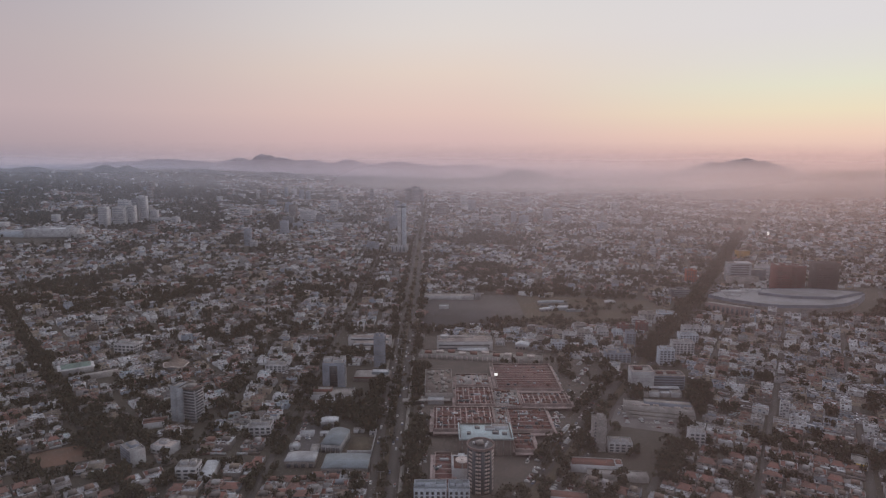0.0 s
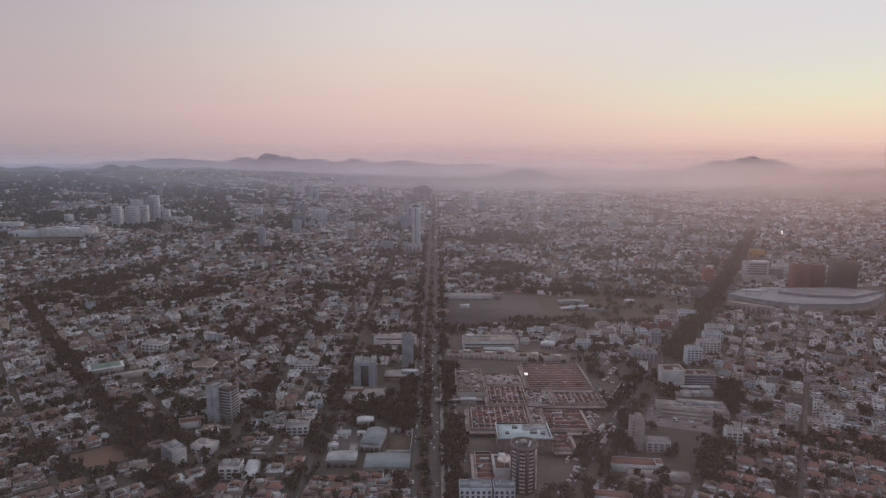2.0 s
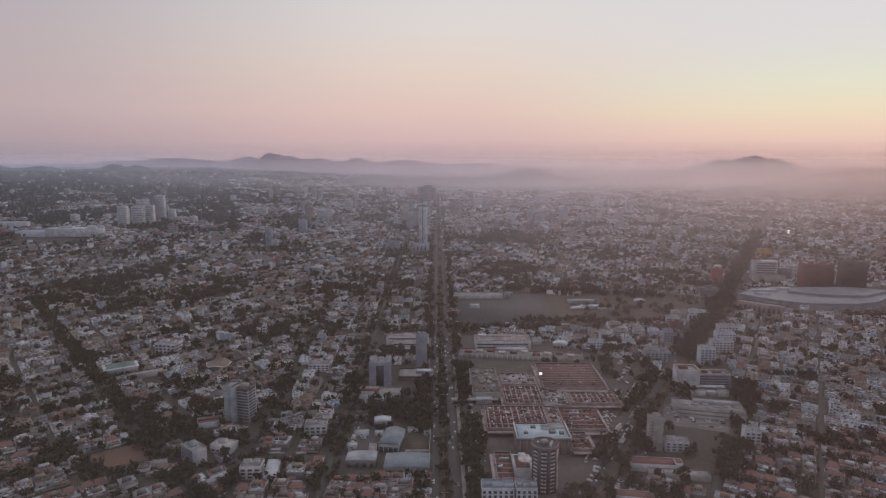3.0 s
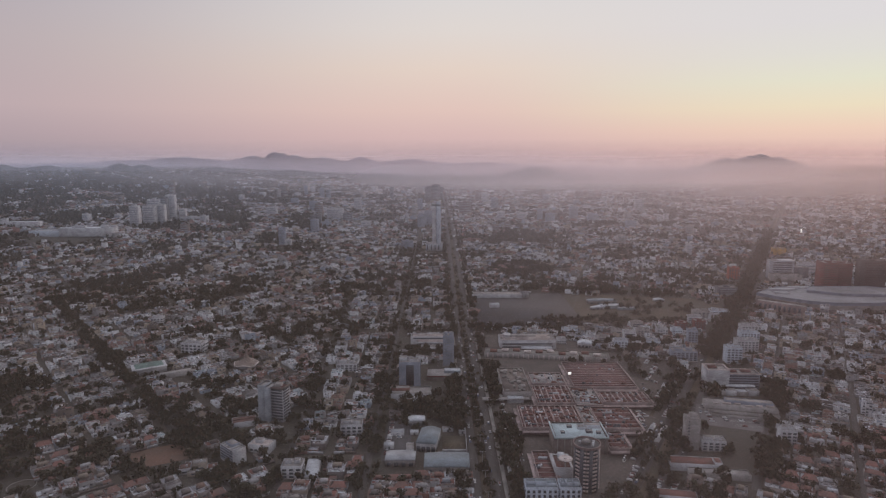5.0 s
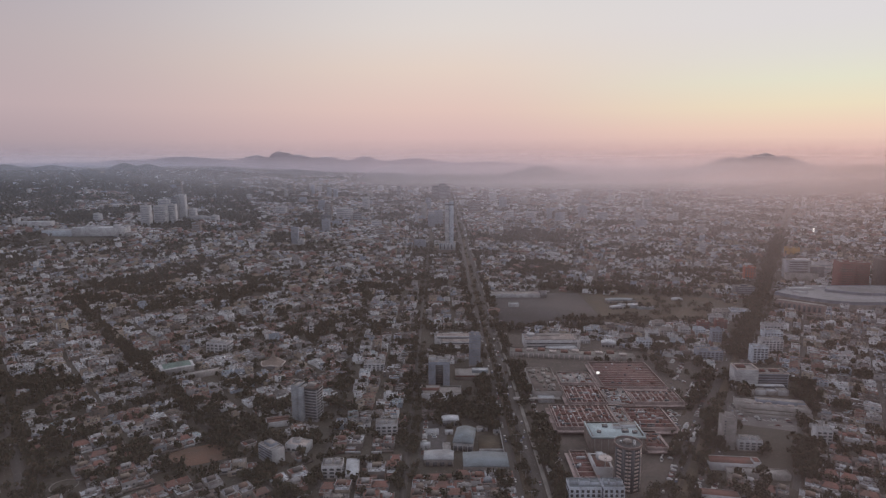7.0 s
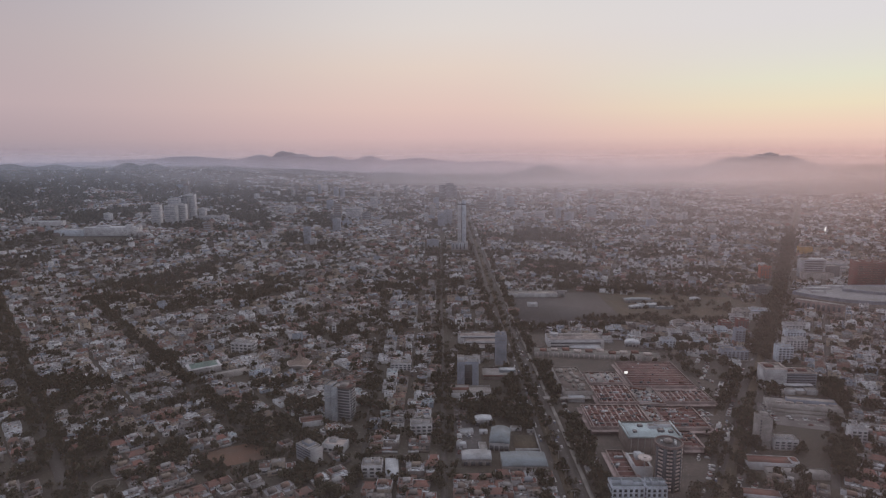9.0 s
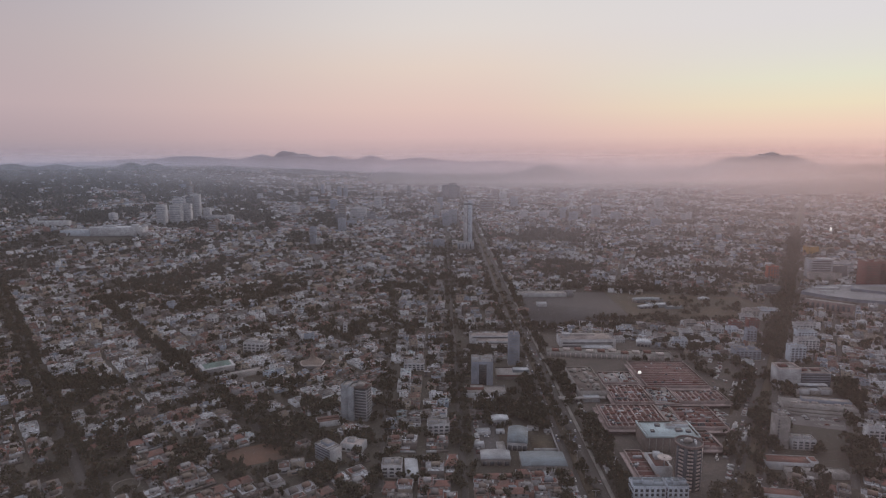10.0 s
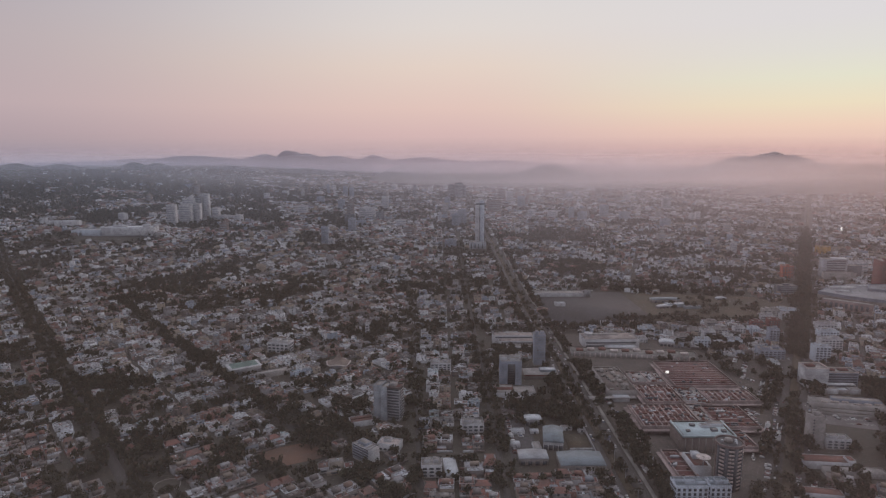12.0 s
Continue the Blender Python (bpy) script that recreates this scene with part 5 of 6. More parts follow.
prism("body", [(-120, 12), (-96, -22), (-66, -46), (-38, -57), (26, -58), (64, -44), (96, -20), (134, 20), (66, 46), (-66, 56)], 0, 11.5, blue_grey, sheet_roof, gm)
prism("upper_hall", [(-40, 14), (0, -12), (60, -20), (128, 17), (66, 42), (-20, 42)], 10.8, 15, blue_grey, sheet_roof, gm)
prism("base_band", [(-121, 11.5), (-96.6, -23), (-66.4, -47), (-38, -58.2), (26, -59.2), (64.6, -45), (97, -20.6), (70, 0), (-70, 0)], 0, 6.5, concrete, concrete, gm)
for x, y, w, d in ((-70, 30, 40, 10), (-30, 44, 46, 8), (20, 34, 26, 9), (-84, 6, 22, 8)):
    tray("roof_unit", (w, d, 3), white_wall, bright_metal, gm, (x, y, 10.7), 0.3, 0.4)
pb = thing("arcade_building", "pinkish building with a row of tall arches", "building", (420, 888, 0), -42)
tray("body", (64, 15, 13), mall_wall, concrete, pb)
for k in range(9):
    set_piece("arch", (3.4, 0.3, 8.5), dark_facade, pb, (-26 + 6.5 * k, -7.6, 1.0))
matte_band = surface("matte_dark_bands", [(0.075, 0.045, 0.045), (0.06, 0.04, 0.04)], depth=0.2)
night_facade = surface("near_black_cladding", [(0.050, 0.042, 0.046), (0.038, 0.034, 0.038)], rough=0.7, depth=0.2)
tower("broad brick-red twin tower", (565, 1022), -4, (24, 24, 50), 12, 5, red_facade, matte_band, name="red_tower", sides="S", rooms=1, bands=True, win=(0.6, 0.35))
tower("broad brick-red twin tower", (591, 1026), -4, (24, 24, 48), 12, 5, red_facade, matte_band, name="red_tower", sides="S", rooms=1, bands=True, win=(0.6, 0.35))
tower("dark plain office tower", (627, 1006), -4, (35, 24, 56), 14, 6, night_facade, matte_band, night_facade, name="dark_tower", sides="S", rooms=1, bands=True, win=(0.6, 0.35))
ye = thing("corner_building", "pale building with a mustard yellow corner", "building", (312, 436, 0), 60)
tray("body", (15, 10, 5.4), white_wall, concrete, ye)
box_part("yellow_front", [(-7.7, 0, 0.2, 0.4, 8, 4.4)], surface("mustard_paint", [(0.55, 0.40, 0.08)], depth=0.3), ye, "mustard yellow wall")

# ---------------------------------------------------------------- far towers of the centre
FAR = [(-917, 1676, 23, 18, 56, "grey slim tower with a pale edge far off"), (-896, 1718, 32, 20, 52, "pale apartment tower far off"), (-914, 1786, 33, 20, 64, "pale apartment tower far off"),
       (-876, 1740, 25, 18, 54, "white apartment tower far off"), (-892, 1800, 18, 20, 68, "dark slim tower far off"), (-884, 1826, 27, 16, 74, "pale tall tower far off"), (-859, 1846, 19, 16, 32, "white block far off"),
       (-823, 1822, 92, 20, 12, "long low white hall far off"), (-457, 1445, 15, 13, 41, "slim blue-grey tower far off"), (-440, 1432, 14, 12, 16, "pale block far off"),
       (-456, 1825, 30, 18, 27, "white block with dark stripes far off"), (-477, 1976, 22, 18, 46, "brown block far off"), (-418, 1930, 50, 20, 36, "pale block far off"), (-373, 1891, 26, 20, 26, "dark glass block far off"),
       (-637, 2007, 33, 18, 28, "pale block far off"), (-305, 2674, 16, 18, 52, "dark grey tower far off in haze"), (-594, 2612, 17, 18, 46, "grey tower far off in haze"), (-570, 2630, 17, 16, 39, "grey tower far off in haze"),
       (-390, 2229, 24, 18, 43, "pale tower far off"), (-190, 1856, 11, 12, 31, "white tower far off"), (-161, 1417, 27, 14, 20, "blue-grey block far off"), (-124, 1812, 24, 18, 45, "grey block far off"),
       (-6, 2122, 43, 20, 43, "broad brown-grey block far off"), (580, 1889, 14, 12, 23, "pale block far off"), (602, 1900, 14, 12, 26, "white block far off"), (460, 1346, 11, 11, 24, "pale stair tower far off"),
       (336, 1986, 26, 18, 40, "grey block far off"), (221, 1934, 15, 14, 37, "grey block far off"), (-148, 2655, 27, 22, 58, "dark grey-blue high-rise of the centre"), (-116, 2640, 34, 24, 67, "dark grey high-rise of the centre"),
       (-92, 2665, 16, 20, 54, "dark grey-blue high-rise of the centre"), (387, 995, 29, 18, 14, "dark-roofed block far off"), (598, 1139, 29, 16, 26, "pale block far off")]
for x, y, w, d, h, lab in FAR:
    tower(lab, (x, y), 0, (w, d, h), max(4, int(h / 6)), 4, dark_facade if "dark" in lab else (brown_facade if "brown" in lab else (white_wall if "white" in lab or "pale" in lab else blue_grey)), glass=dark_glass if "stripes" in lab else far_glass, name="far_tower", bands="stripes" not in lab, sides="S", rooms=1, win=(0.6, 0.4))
# the tall twin-shaft tower by the avenue, over a finned podium
ws = thing("white_tower", "tall white two-shaft tower over a finned podium", "building", (-94, 1413, 0))
tray("shaft", (8.4, 18, 108), white_wall, concrete, ws, (-5.4, 0, 0))
tray("shaft", (9.6, 18, 110), pale_blue, concrete, ws, (5.0, 0, 0))
box_part("seam", [(-0.5, 0.8, 0, 1.6, 14, 106)], dark_facade, ws, "dark seam between the shafts")
box_part("crown_band", [(-5.4, -9.1, 101, 8.6, 0.4, 3.2), (5.0, -9.1, 101, 9.8, 0.4, 3.2)], dark_facade, ws, "dark band under the roof")
tray("podium", (38, 30, 16), white_wall, concrete, ws, (-5, -4, 0))
for k in range(9):
    set_piece("fin", (1.4, 0.8, 15.5), pale_blue, ws, (-22 + 4.25 * k, -19.3, 0.3))
for k in range(4):
    set_piece("dark_bay", (2.2, 0.3, 11), dark_facade, ws, (-20 + 8.5 * k, -19.05, 2))
wl = thing("white_hall", "long white shopping hall with a blue wing far off", "building", (-971, 1485, 0), 4)
tray("body", (120, 40, 20), white_wall, bright_metal, wl, (34, 0, 0))
tray("wing", (66, 34, 15), pale_blue, grey_metal, wl, (-62, -4, 0))
for x, y, w, d, h in ((74, -4, 14, 14, 7), (92, 4, 10, 10, 5), (10, 4, 30, 12, 4)):
    tray("roof_room", (w, d, h), white_wall, bright_metal, wl, (x, y, 19.2), 0.3, 0.4)
wm = thing("white_hall", "pale low halls with a slim block far off", "building", (-1160, 1585, 0), 4)
tray("body", (80, 26, 14), white_wall, bright_metal, wm)
tray("block", (14, 14, 22), white_wall, concrete, wm, (-48, 0, 0))
# beside the diagonal avenue, beyond the great mall
ybl = thing("yellow_building", "mustard yellow building beyond the great mall", "building", (653, 1340, 0), -8)
tray("body", (26, 16, 16), surface("dull_mustard_paint", [(0.42, 0.24, 0.07), (0.36, 0.21, 0.065)], depth=0.3), concrete, ybl)
bwh = thing("office_building", "blue-white office building with a bright sheet roof", "building", (541, 1122, 0), -6)
tray("body", (40, 22, 34), far_glass, concrete, bwh)
tray("annex", (26, 20, 22), dark_facade, concrete, bwh, (34, 4, 0))
tray("front_hall", (52, 16, 12), concrete, concrete, bwh, (2, -19.4, 0))
box_part("sheet_roof", [(8, -2, 34.2, 26, 20, 0.8)], bright_metal, bwh, "bright sheet-metal roof")
for k in range(5):
    set_piece("window", (32, 0.3, 2.0), dark_glass, bwh, (0, -11.1, 13 + 4.2 * k))
r_far = random.Random(5)
for k in range(80):
    y = r_far.uniform(1500, 3100)
    x = r_far.uniform(-0.6, 0.55) * y - 80 if k % 3 else r_far.uniform(-0.3, 0.15) * y
    if abs(x - avenue_x(y)) < 45 or abs(off_line(OTERO, x, y)) < 45:
        continue
    h = r_far.choice((16, 20, 24, 28, 36, 44))
    lab, mat = r_far.choice((("pale mid-rise block far off", white_wall), ("grey mid-rise block far off", concrete), ("blue-grey mid-rise block far off", blue_grey), ("brown mid-rise block far off", brown_facade)))
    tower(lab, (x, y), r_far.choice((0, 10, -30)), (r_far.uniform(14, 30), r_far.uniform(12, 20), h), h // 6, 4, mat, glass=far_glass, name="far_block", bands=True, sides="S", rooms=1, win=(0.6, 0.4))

# a lit white sign on the mall's roof
sg = thing("lit_sign", "small glowing white sign box on the mall roof", "sign", (53.6, 601, 0))
glow_mat = bpy.data.materials.new("lit_white_panel")
glow_mat.use_nodes = True
glow_mat.node_tree.nodes["Principled BSDF"].inputs["Base Color"].default_value = (0.8, 0.8, 0.8, 1)
glow_mat.node_tree.nodes["Principled BSDF"].inputs["Emission Color"].default_value = (1.0, 0.97, 0.93, 1)
glow_mat.node_tree.nodes["Principled BSDF"].inputs["Emission Strength"].default_value = 0.9
box_part("panel", [(0, -0.3, 9.3, 3.2, 0.3, 2.6)], glow_mat, sg)
box_part("post", [(-1.2, 0, 0, 0.25, 0.25, 11.8), (1.2, 0, 0, 0.25, 0.25, 11.8)], dark_facade, sg)

mc = thing("mushroom_canopy", "pale round canopy on a slim white pole", "canopy", (14, 414, 0))
cylinder("disc", 5.0, 15.2, 15.8, beam_white, mc, 24)
cylinder("pole", 0.45, 0, 15.4, white_wall, mc, 10)
cylinder("cap", 1.2, 15.6, 16.4, beam_white, mc, 16)
fs = thing("lit_sign", "tall glowing white sign panel far off on a pole", "sign", (785, 1490, 0))
box_part("panel", [(0, -0.4, 24, 4.5, 0.5, 9)], glow_mat, fs)
box_part("post", [(0, 0, 0, 0.8, 0.8, 30)], dark_facade, fs)
# street lamps along the avenue
def street_lamp():
    top = thing("street_lamp", "slim grey double-arm street lamp on the avenue median", "lamp", group="street lamps")
    cylinder("pole", 0.14, 0, 9.5, grey_metal, top, 8)
    box_part("arm", [(0, 0, 9.4, 4.4, 0.14, 0.14)], grey_metal, top)
    for x in (-2.1, 2.1):
        set_piece("lamp_head", (0.8, 0.3, 0.18), concrete, top, (x, 0, 9.25))
    return top


lamp0 = street_lamp()
lamp0.matrix_world = pose(avenue_x(380), 380, 0.25)
for n in range(1, 18):
    y = 380 + 28 * n
    copy_thing(lamp0, pose(avenue_x(y), y, 0.25))

ra = thing("roundabout", "round grassed traffic island with a pale kerb ring", "roundabout", (-371, 403, 0))
cylinder("kerb", 9.2, 0.05, 0.42, paving, ra, 32, r_in=8.7)
cylinder("lawn", 8.7, 0.05, 0.3, earth, ra, 32)

# ---------------------------------------------------------------- the nearest houses, one by one


def house(label, w, d, st, kind, k):
    """A small house: stepped volumes with parapet roofs, windows, door, tank and yard wall."""
    r = random.Random(40 + k)
    top = thing("house", label, "house", group="houses of the quarter")
    h = 2.5 * st + r.uniform(0.2, 0.5)
    cut = r.uniform(0.4, 0.6)
    body = part("wall", trays_mesh("wall", [(d * (1 - cut) / 2, 0, 0, d * cut, w, h, 0)], plaster_own, roofing_own, 0.26, 0.4, coping_own), top)
    h2 = max(2.5, h - r.choice((0.4, 2.5)))
    side, deep = r.choice((-1, 1)), d * (1 - cut)
    part("annex", trays_mesh("annex", [(-d * cut / 2 + deep * 0.25, side * w * 0.06, 0, deep * 0.49, w * 0.88, h2, 0)], plaster_own, roofing_own, 0.26, 0.4, coping_own), top)
    part("garage", trays_mesh("garage", [(-d * cut / 2 - deep * 0.25, -side * w * 0.2, 0, deep * 0.49, w * 0.6, 2.6, 0)], plaster_own, roofing_own, 0.22, 0.3, coping_own), top)
    if kind == "tile":
        x0, x1 = d * (0.5 - cut) - 0.4, d / 2 + 0.4
        v = [(x0, -w / 2 - 0.3, h), (x1, -w / 2 - 0.3, h), (x1, w / 2 + 0.3, h), (x0, w / 2 + 0.3, h), ((x0 + x1) / 2, -w * 0.3, h + 1.6), ((x0 + x1) / 2, w * 0.3, h + 1.6)]
        part("roof", from_quads("roof", v, [(1, 2, 5, 4), (3, 0, 4, 5), (0, 1, 4, 4), (2, 3, 5, 5)], [tile_pink]), top, "faded terracotta roof")
    else:
        set_piece("roof_room", (d * cut * 0.45, w * 0.5, 2.4), plaster_own, top, (d * 0.2, w * r.uniform(-0.2, 0.2), h - 0.55))
        tank(top, d * 0.1, w * r.uniform(-0.35, 0.35), h - 0.55)
    bits = []
    for x0, x1, z, count in ((d * (0.5 - cut), d / 2, h - 0.42, 0 if kind == "tile" else 4), (-d * cut / 2, d * (0.5 - cut), h2 - 0.42, 4)):
        for q in range(count):
            long = r.random() < 0.5
            bits.append((r.uniform(x0 + 1.6, x1 - 1.6) if x1 - x0 > 3.4 else (x0 + x1) / 2, r.uniform(-0.36, 0.36) * w, z, 0.25 if long else r.uniform(0.7, 2.4), r.uniform(1.5, 3.5) if long else r.uniform(0.8, 2.4), r.uniform(0.5, 1.3), 0))
    if kind != "tile":
        bits.append((d * (0.5 - cut / 2), 0, h - 0.42, d * cut * 0.9, 0.2, 0.75, 0))
    part("roof_walls", boxes_mesh("roof_walls", bits, coping_own), top, "low pale walls and skylights on the roof")
    for s in range(st):
        for e in (-0.25, 0.25):
            shown = 0.95 + 2.7 * s + 1.3 < h2
            at = -d / 2 - 0.05 if shown else d * (0.5 - cut) - 0.05
            set_piece("window", (0.14, 1.4, 1.25), dark_glass, body, (at, e * w * 0.8, 0.95 + 2.7 * s))
    set_piece("door", (0.16, 1.0, 2.05), bark, body, (-d / 2 - 0.06, 0, 0.02))
    set_piece("yard_wall", (0.18, w, 2.1), coping_own, top, (-d / 2 - 1.6, 0, 0))
    return top


KINDS = [("two-storey plastered house with flat roof and roof room", 10.5, 14, 2, "flat"), ("single-storey plastered house with flat roof", 12, 13, 1, "flat"),
         ("two-storey house with a faded terracotta roof", 10, 13, 2, "tile"), ("narrow two-storey plastered house", 8.5, 14, 2, "flat"),
         ("two-storey house with stepped flat roofs", 12.0, 15, 2, "flat"), ("single-storey house with a faded terracotta roof", 12.0, 13, 1, "tile"),
         ("two-storey flat-roofed house with water tank", 9.5, 16, 2, "flat"), ("low flat-roofed house behind a yard wall", 11, 12, 1, "flat")]
first = [house(*kind, k) for k, kind in enumerate(KINDS)]
used = set()
for n, (x, y, turn, dx, dy, st) in enumerate(near):
    fits = [k for k in range(8) if KINDS[k][3] == min(st, 3)] or [0]
    k = min(fits, key=lambda q: abs(KINDS[q][1] - dy) + abs(KINDS[q][2] - dx) + 0.8 * rng.random())
    if rng.random() < 0.3:
        k = int(rng.integers(0, 8))
    m = pose(x, y, 0, 0, 0, turn + (0 if math.sin(radians(turn)) > 0 else 180))
    if k not in used:
        top = first[k]
        top.matrix_world = m
        used.add(k)
    else:
        top = copy_thing(first[k], m)
    top.scale = (min(1.45, max(0.8, 1.06 * dx / KINDS[k][2])), min(1.25, max(0.7, 1.0 * dy / KINDS[k][1])), 1)
for k in range(8):
    if k not in used:
        first[k].matrix_world = pose(-300 + 14 * k, 345, 0)

# ---------------------------------------------------------------- cars
car_paint = surface("car_paint", [(0.70, 0.70, 0.70), (0.05, 0.05, 0.055), (0.40, 0.41, 0.43), (0.75, 0.74, 0.72), (0.16, 0.045, 0.04), (0.10, 0.13, 0.22), (0.55, 0.55, 0.56)], rough=0.3, pick="object", spec=0.5, depth=0.1, bump=0)
tyre = surface("tyre_rubber", [(0.03, 0.03, 0.032)], depth=0.1)


def car():
    top = thing("car", "parked or waiting small car in plain paint", "car", group="cars")
    bm = bmesh.new()
    prof = [(-2.1, 0.35), (2.1, 0.35), (2.15, 0.75), (1.2, 0.92), (-1.9, 0.95), (-2.15, 0.8)]
    a = [bm.verts.new((x, -0.86, z)) for x, z in prof]
    b = [bm.verts.new((x, 0.86, z)) for x, z in prof]
    bm.faces.new(a)
    bm.faces.new(b[::-1])
    for i in range(6):
        bm.faces.new((a[i], b[i], b[(i + 1) % 6], a[(i + 1) % 6]))
    bmesh.ops.recalc_face_normals(bm, faces=bm.faces)
    me = bpy.data.meshes.new("body")
    bm.to_mesh(me)
    bm.free()
    me.materials.append(car_paint)
    part("body", me, top)
    for name, mat, z0, z1, s0, s1 in (("glasshouse", dark_glass, 0.9, 1.38, 1.0, 0.82), ("roof", car_paint, 1.38, 1.45, 0.82, 0.78)):
        v = [(sx * x * s - 0.25, y * s, z) for z, s in ((z0, s0), (z1, s1)) for sx, x, y in ((-1, 1.45, -0.8), (1, 1.3, -0.8), (1, 1.3, 0.8), (-1, 1.45, 0.8))]
        part(name, from_quads(name, v, BOX_FACES, [mat]), top)
    for x in (-1.35, 1.35):
        for y in (-0.78, 0.78):
            ob = part("wheel", wheel_mesh, top)
            ob.matrix_basis = pose(x, y, 0.32, 90)
    return top


bm = bmesh.new()
bmesh.ops.create_cone(bm, cap_ends=True, segments=10, radius1=0.32, radius2=0.32, depth=0.22)
wheel_mesh = bpy.data.meshes.new("wheel")
bm.to_mesh(wheel_mesh)
bm.free()
wheel_mesh.materials.append(tyre)
spots = []
for y in np.arange(380, 900, 9.0):
    for off in (-10, -7.5, -5, 5, 7.5, 10):
        if rng.random() < 0.20:
            spots.append((avenue_x(y) + off, y + rng.normal(0, 1.5), 0.12, 90.8))
for t in np.arange(-20, 420, 10.0):
    for off in (-13, -8, 8, 13):
        if rng.random() < 0.28:
            spots.append((*along(OTERO, t, off), 0.13, 59.8))
for x, y, n, step, turn in ((-16, 480, 6, 3.2, 0), (-16, 512, 5, 3.2, 0), (96, 500, 7, 3.4, 0), (104, 520, 6, 3.4, 0), (126, 575, 8, 3.3, 60), (140, 600, 7, 3.3, 60), (66, 430, 6, 3.2, 60), (-112, 478, 6, 3.4, 0), (-112, 520, 6, 3.4, 0)):
    for k in range(n):
        if rng.random() < 0.8:
            spots.append((x + 2.0 * math.cos(k), y + step * k, 0.10, turn))
made = car()
for n, (x, y, z, turn) in enumerate(spots[:230]):
    if n == 0:
        made.matrix_world = pose(x, y, z, 0, 0, turn)
    else:
        copy_thing(made, pose(x, y, z, 0, 0, turn + 180 * int(rng.random() < 0.5)))

# rows of cars too many and too small to tell apart
row_cars = []
for x, y, n, step, turn in ((-18, 400, 14, 3.0, 0), (-13, 462, 8, 3.0, 0), (-19, 540, 20, 3.0, 0), (122, 520, 14, 3.0, 59.8), (112, 470, 12, 3.0, 59.8), (135, 610, 16, 3.0, 59.8), (150, 660, 12, 3.0, 59.8),
                            (76, 452, 10, 3.0, 59.8), (60, 412, 8, 3.0, 59.8), (128, 560, 22, 3.0, 59.8), (140, 565, 18, 3.0, 59.8), (118, 600, 14, 3.0, 0), (92, 500, 8, 3.0, 0), (100, 505, 8, 3.0, 0), (-24, 420, 20, 3.0, 0), (150, 640, 12, 3.0, 59.8), (-118, 450, 22, 3.0, 0), (160, 510, 12, 3.2, 80), (172, 505, 12, 3.2, 80), (184, 500, 12, 3.2, 80), (196, 500, 10, 3.2, 80), (88, 470, 14, 3.0, 59.8), (96, 466, 14, 3.0, 59.8), (70, 440, 9, 3.0, 59.8), (64, 380, 14, 3.0, 59.8), (80, 388, 9, 3.0, 59.8), (132, 552, 20, 3.0, 59.8), (-14, 440, 7, 3.0, 0), (-20, 470, 22, 3.0, 0)):
    for k in range(n):
        if rng.random() < 0.75:
            cx, cy = x + step * k * math.cos(radians(turn if turn else 90)), y + step * k * math.sin(radians(turn if turn else 90))
            a = turn + 90 if turn else 0
            row_cars.append((cx, cy, 0.25, 4.1, 1.7, 0.65, a))
            row_cars.append((cx, cy, 0.9, 2.3, 1.5, 0.5, a))
tagged(new("parked_cars", boxes_mesh("parked_cars", row_cars, surface("far_car_paint", [(0.68, 0.68, 0.68), (0.06, 0.06, 0.065), (0.38, 0.39, 0.41), (0.14, 0.05, 0.045), (0.55, 0.55, 0.56)], rough=0.3, pick="island", spec=0.5, depth=0.1, bump=0))),
       "rows of small parked cars", "cars", kind="stuff")

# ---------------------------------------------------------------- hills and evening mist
# woods greyer and bluer than the leaves, with some haze in the colour
wooded = surface("haze_tinted_woods", [(0.13, 0.125, 0.14), (0.10, 0.10, 0.11)], grain=(0.004, 0.03), depth=0.2)
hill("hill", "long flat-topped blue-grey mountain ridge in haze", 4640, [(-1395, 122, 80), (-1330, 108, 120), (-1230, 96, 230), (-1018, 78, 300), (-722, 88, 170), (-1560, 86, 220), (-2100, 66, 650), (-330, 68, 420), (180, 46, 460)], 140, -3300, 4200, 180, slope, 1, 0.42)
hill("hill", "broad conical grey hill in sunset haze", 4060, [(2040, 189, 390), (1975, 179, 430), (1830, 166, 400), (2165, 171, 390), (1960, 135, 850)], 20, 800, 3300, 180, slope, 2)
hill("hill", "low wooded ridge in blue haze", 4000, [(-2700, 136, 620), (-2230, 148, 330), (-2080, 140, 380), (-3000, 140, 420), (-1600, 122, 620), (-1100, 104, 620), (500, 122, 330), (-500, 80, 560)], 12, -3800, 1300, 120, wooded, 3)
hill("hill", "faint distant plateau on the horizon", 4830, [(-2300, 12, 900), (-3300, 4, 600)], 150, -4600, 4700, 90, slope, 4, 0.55)


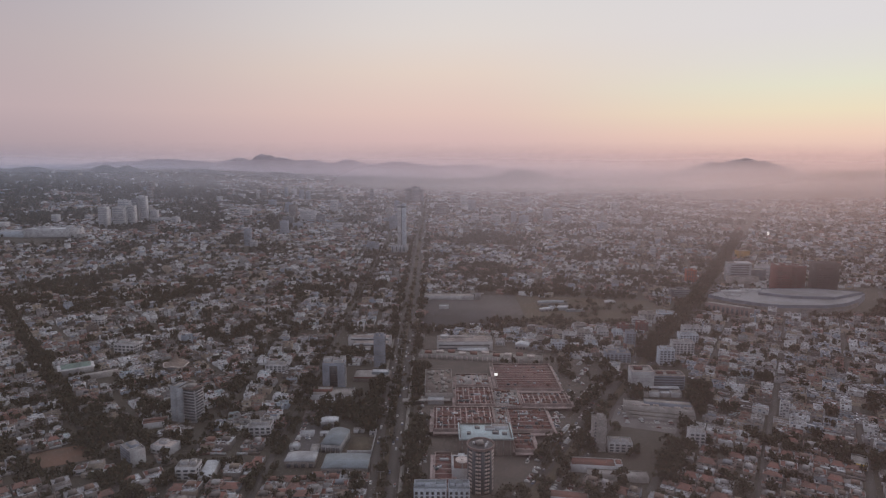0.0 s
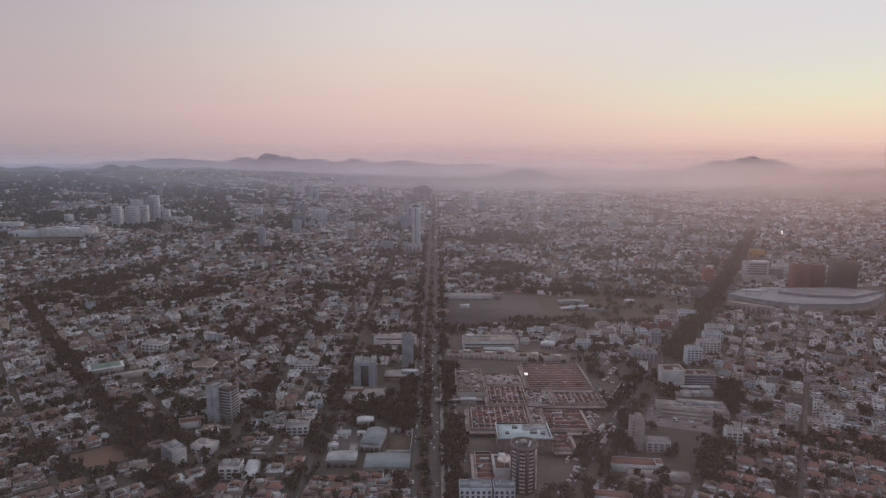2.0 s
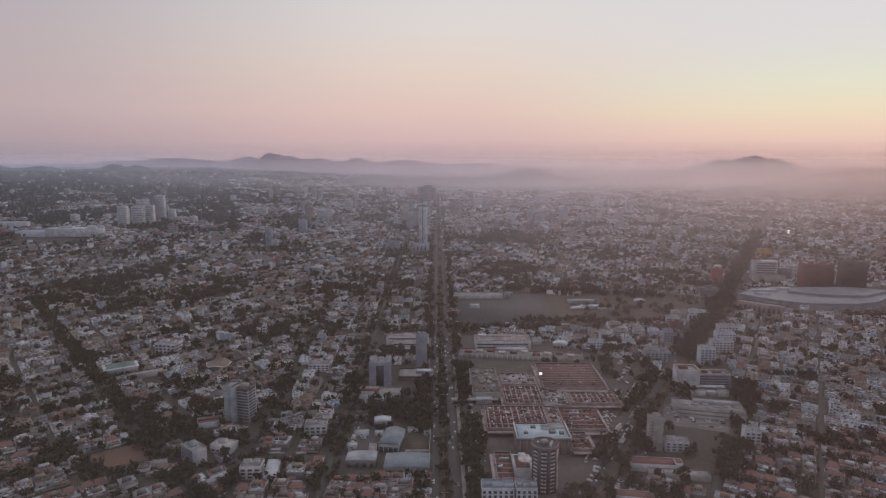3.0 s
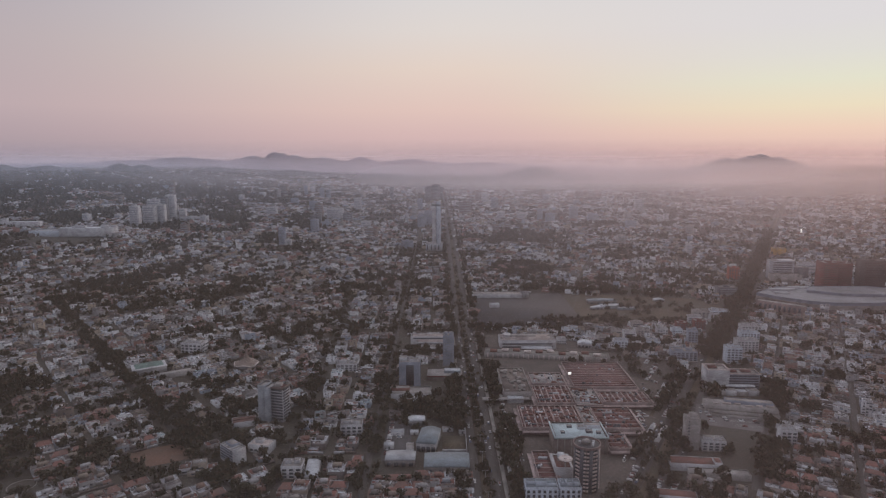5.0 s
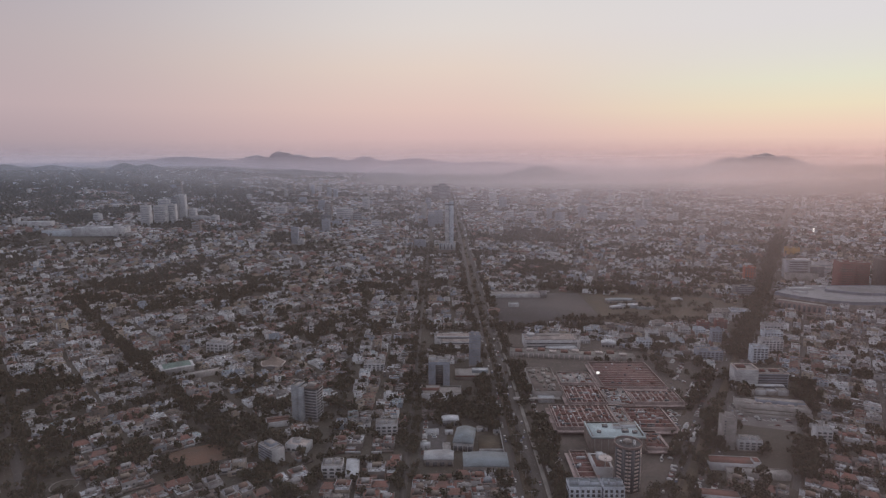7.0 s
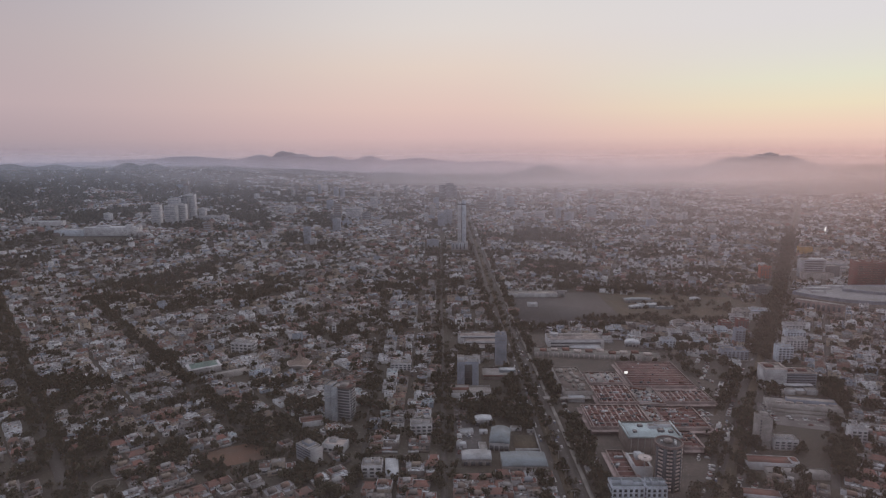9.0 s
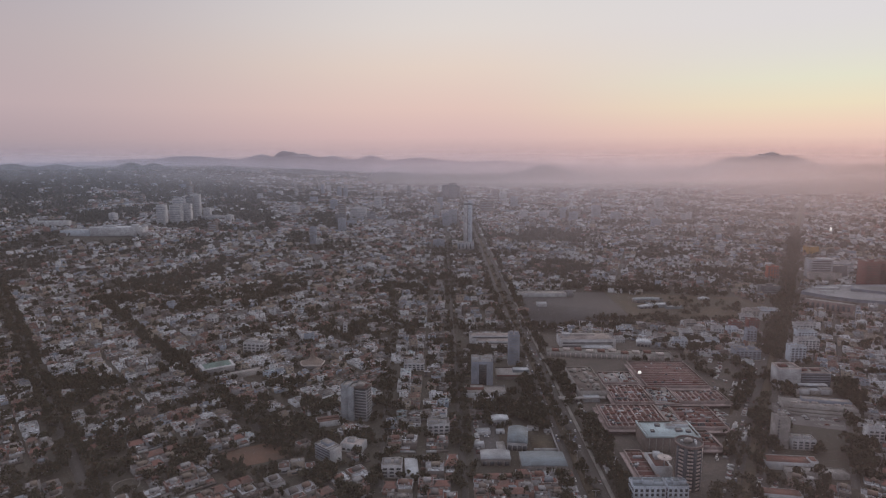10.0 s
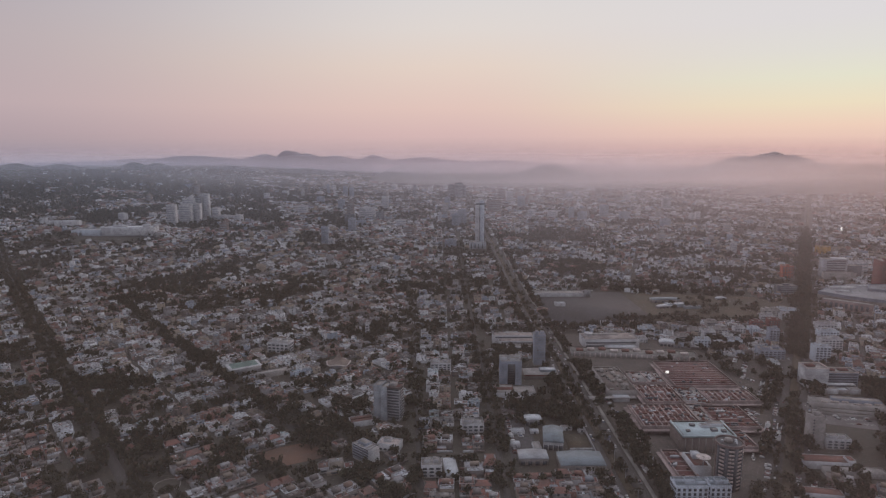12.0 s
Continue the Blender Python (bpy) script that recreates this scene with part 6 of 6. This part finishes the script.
def mist(y, beyond, strength, scale_height, west, east_most, top, soft_top):
    """A thin sheet that stands in for the evening haze and thins out upwards; it scatters the sky's light."""
    m = bpy.data.materials.new("mist")
    m.use_nodes = True
    t = m.node_tree
    t.nodes.clear()
    spot = t.nodes.new("ShaderNodeNewGeometry").outputs["Position"]
    xyz = t.nodes.new("ShaderNodeSeparateXYZ")
    t.links.new(spot, xyz.inputs[0])
    thin = maths(t, "POWER", 2.718, maths(t, "MULTIPLY", xyz.outputs[2], -1.0 / scale_height))
    n = wire(t, "ShaderNodeTexNoise", Scale=0.0012, Detail=2.0)
    t.links.new(spot, n.inputs["Vector"])
    foot, ahead = rise(150, y), rise(150, beyond)
    gather = 233 + (ahead - 233) * y / beyond - foot      # it thickens from the ground up, so that no edge shows where it stands
    west_x, east_x = maths(t, "MAXIMUM", maths(t, "SUBTRACT", 150, xyz.outputs[0]), 0), maths(t, "MAXIMUM", maths(t, "SUBTRACT", xyz.outputs[0], 150), 0)
    bowl = maths(t, "ADD", maths(t, "MULTIPLY", maths(t, "POWER", west_x, 2), 1.8e-5), maths(t, "MULTIPLY", maths(t, "POWER", east_x, 2), 0.7e-5))
    over = maths(t, "SUBTRACT", maths(t, "SUBTRACT", xyz.outputs[2], foot), maths(t, "MINIMUM", maths(t, "MULTIPLY", bowl, 1.0 if y > 1300 else 0.0), 60))
    thin = maths(t, "MULTIPLY", thin, maths(t, "MULTIPLY", over, 1.0 / gather, True))
    fac = maths(t, "MULTIPLY", thin, maths(t, "MULTIPLY", maths(t, "ADD", n.outputs[0], 0.5), strength), True)
    fade = maths(t, "MULTIPLY", maths(t, "SUBTRACT", top, xyz.outputs[2]), 1 / soft_top, True)
    east = maths(t, "ADD", maths(t, "MULTIPLY", xyz.outputs[0], 1 / (0.55 * y)), 1.0)       # the smoke is thicker towards the sunset
    fac = maths(t, "MULTIPLY", maths(t, "MULTIPLY", fac, fade), (maths(t, "MINIMUM", maths(t, "MAXIMUM", east, west), east_most) if east_most > west else east_most), True)
    # sunset glow put into the tint: blue in the west, rosy towards the sun
    cool, rosy = ((0.76, 0.84, 1.0), (1.0, 0.755, 0.69)) if y > 900 else ((0.965, 0.83, 0.79), (1.0, 0.765, 0.72))
    tint = mixed(t, maths(t, "ADD", maths(t, "MULTIPLY", xyz.outputs[0], 0.5 / (0.6 * y)), 0.5, True), cool, rosy)
    d, tr, clear = t.nodes.new("ShaderNodeBsdfDiffuse"), t.nodes.new("ShaderNodeBsdfTranslucent"), t.nodes.new("ShaderNodeBsdfTransparent")
    both, out = wire(t, "ShaderNodeMixShader", Fac=0.85), wire(t, "ShaderNodeMixShader")
    t.links.new(d.outputs[0], both.inputs[1])
    t.links.new(tr.outputs[0], both.inputs[2])
    # the last sheet is toned down to sit below the sky's brightness
    if y > 4000:
        tint = mixed(t, 1.0, tint, (0.69, 0.62, 0.64), "MULTIPLY")
    t.links.new(tint, d.inputs["Color"])
    t.links.new(tint, tr.inputs["Color"])
    t.links.new(fac, out.inputs[0])
    t.links.new(clear.outputs[0], out.inputs[1])
    t.links.new(both.outputs[0], out.inputs[2])
    t.links.new(out.outputs[0], t.nodes.new("ShaderNodeOutputMaterial").inputs[0])
    lean = 0.8 * top if y > 500 else 0.0              # it hangs over, so that the high sky and the sunset shine through it
    verts = [(-4800, y, 0), (4700, y, 0), (4700, y - lean, top), (-4800, y - lean, top)]
    return tagged(new("mist", from_quads("mist", verts, [(0, 1, 2, 3)], [m])), "thin tinted sheet standing in for the evening haze", "haze", kind="structure")


# the first sheet, close by, is added to lift and warm the foreground's darks
for row in ((330, 345, 0.084, 900, 0.85, 1.15, 236, 60), (620, 1000, 0.034, 600, 0.5, 1.5, 236, 90), (1020, 1450, 0.075, 500, 0.5, 1.3, 236, 90), (1420, 1900, 0.13, 450, 0.45, 1.8, 236, 90),
            (1830, 2350, 0.145, 420, 0.5, 2.0, 236, 90), (2300, 2900, 0.20, 400, 0.6, 2.0, 238, 80), (2900, 3800, 0.55, 400, 0.6, 1.4, 242, 70), (4440, 5200, 0.95, 450, 1.0, 1.0, 315, 190)):
    mist(*row)
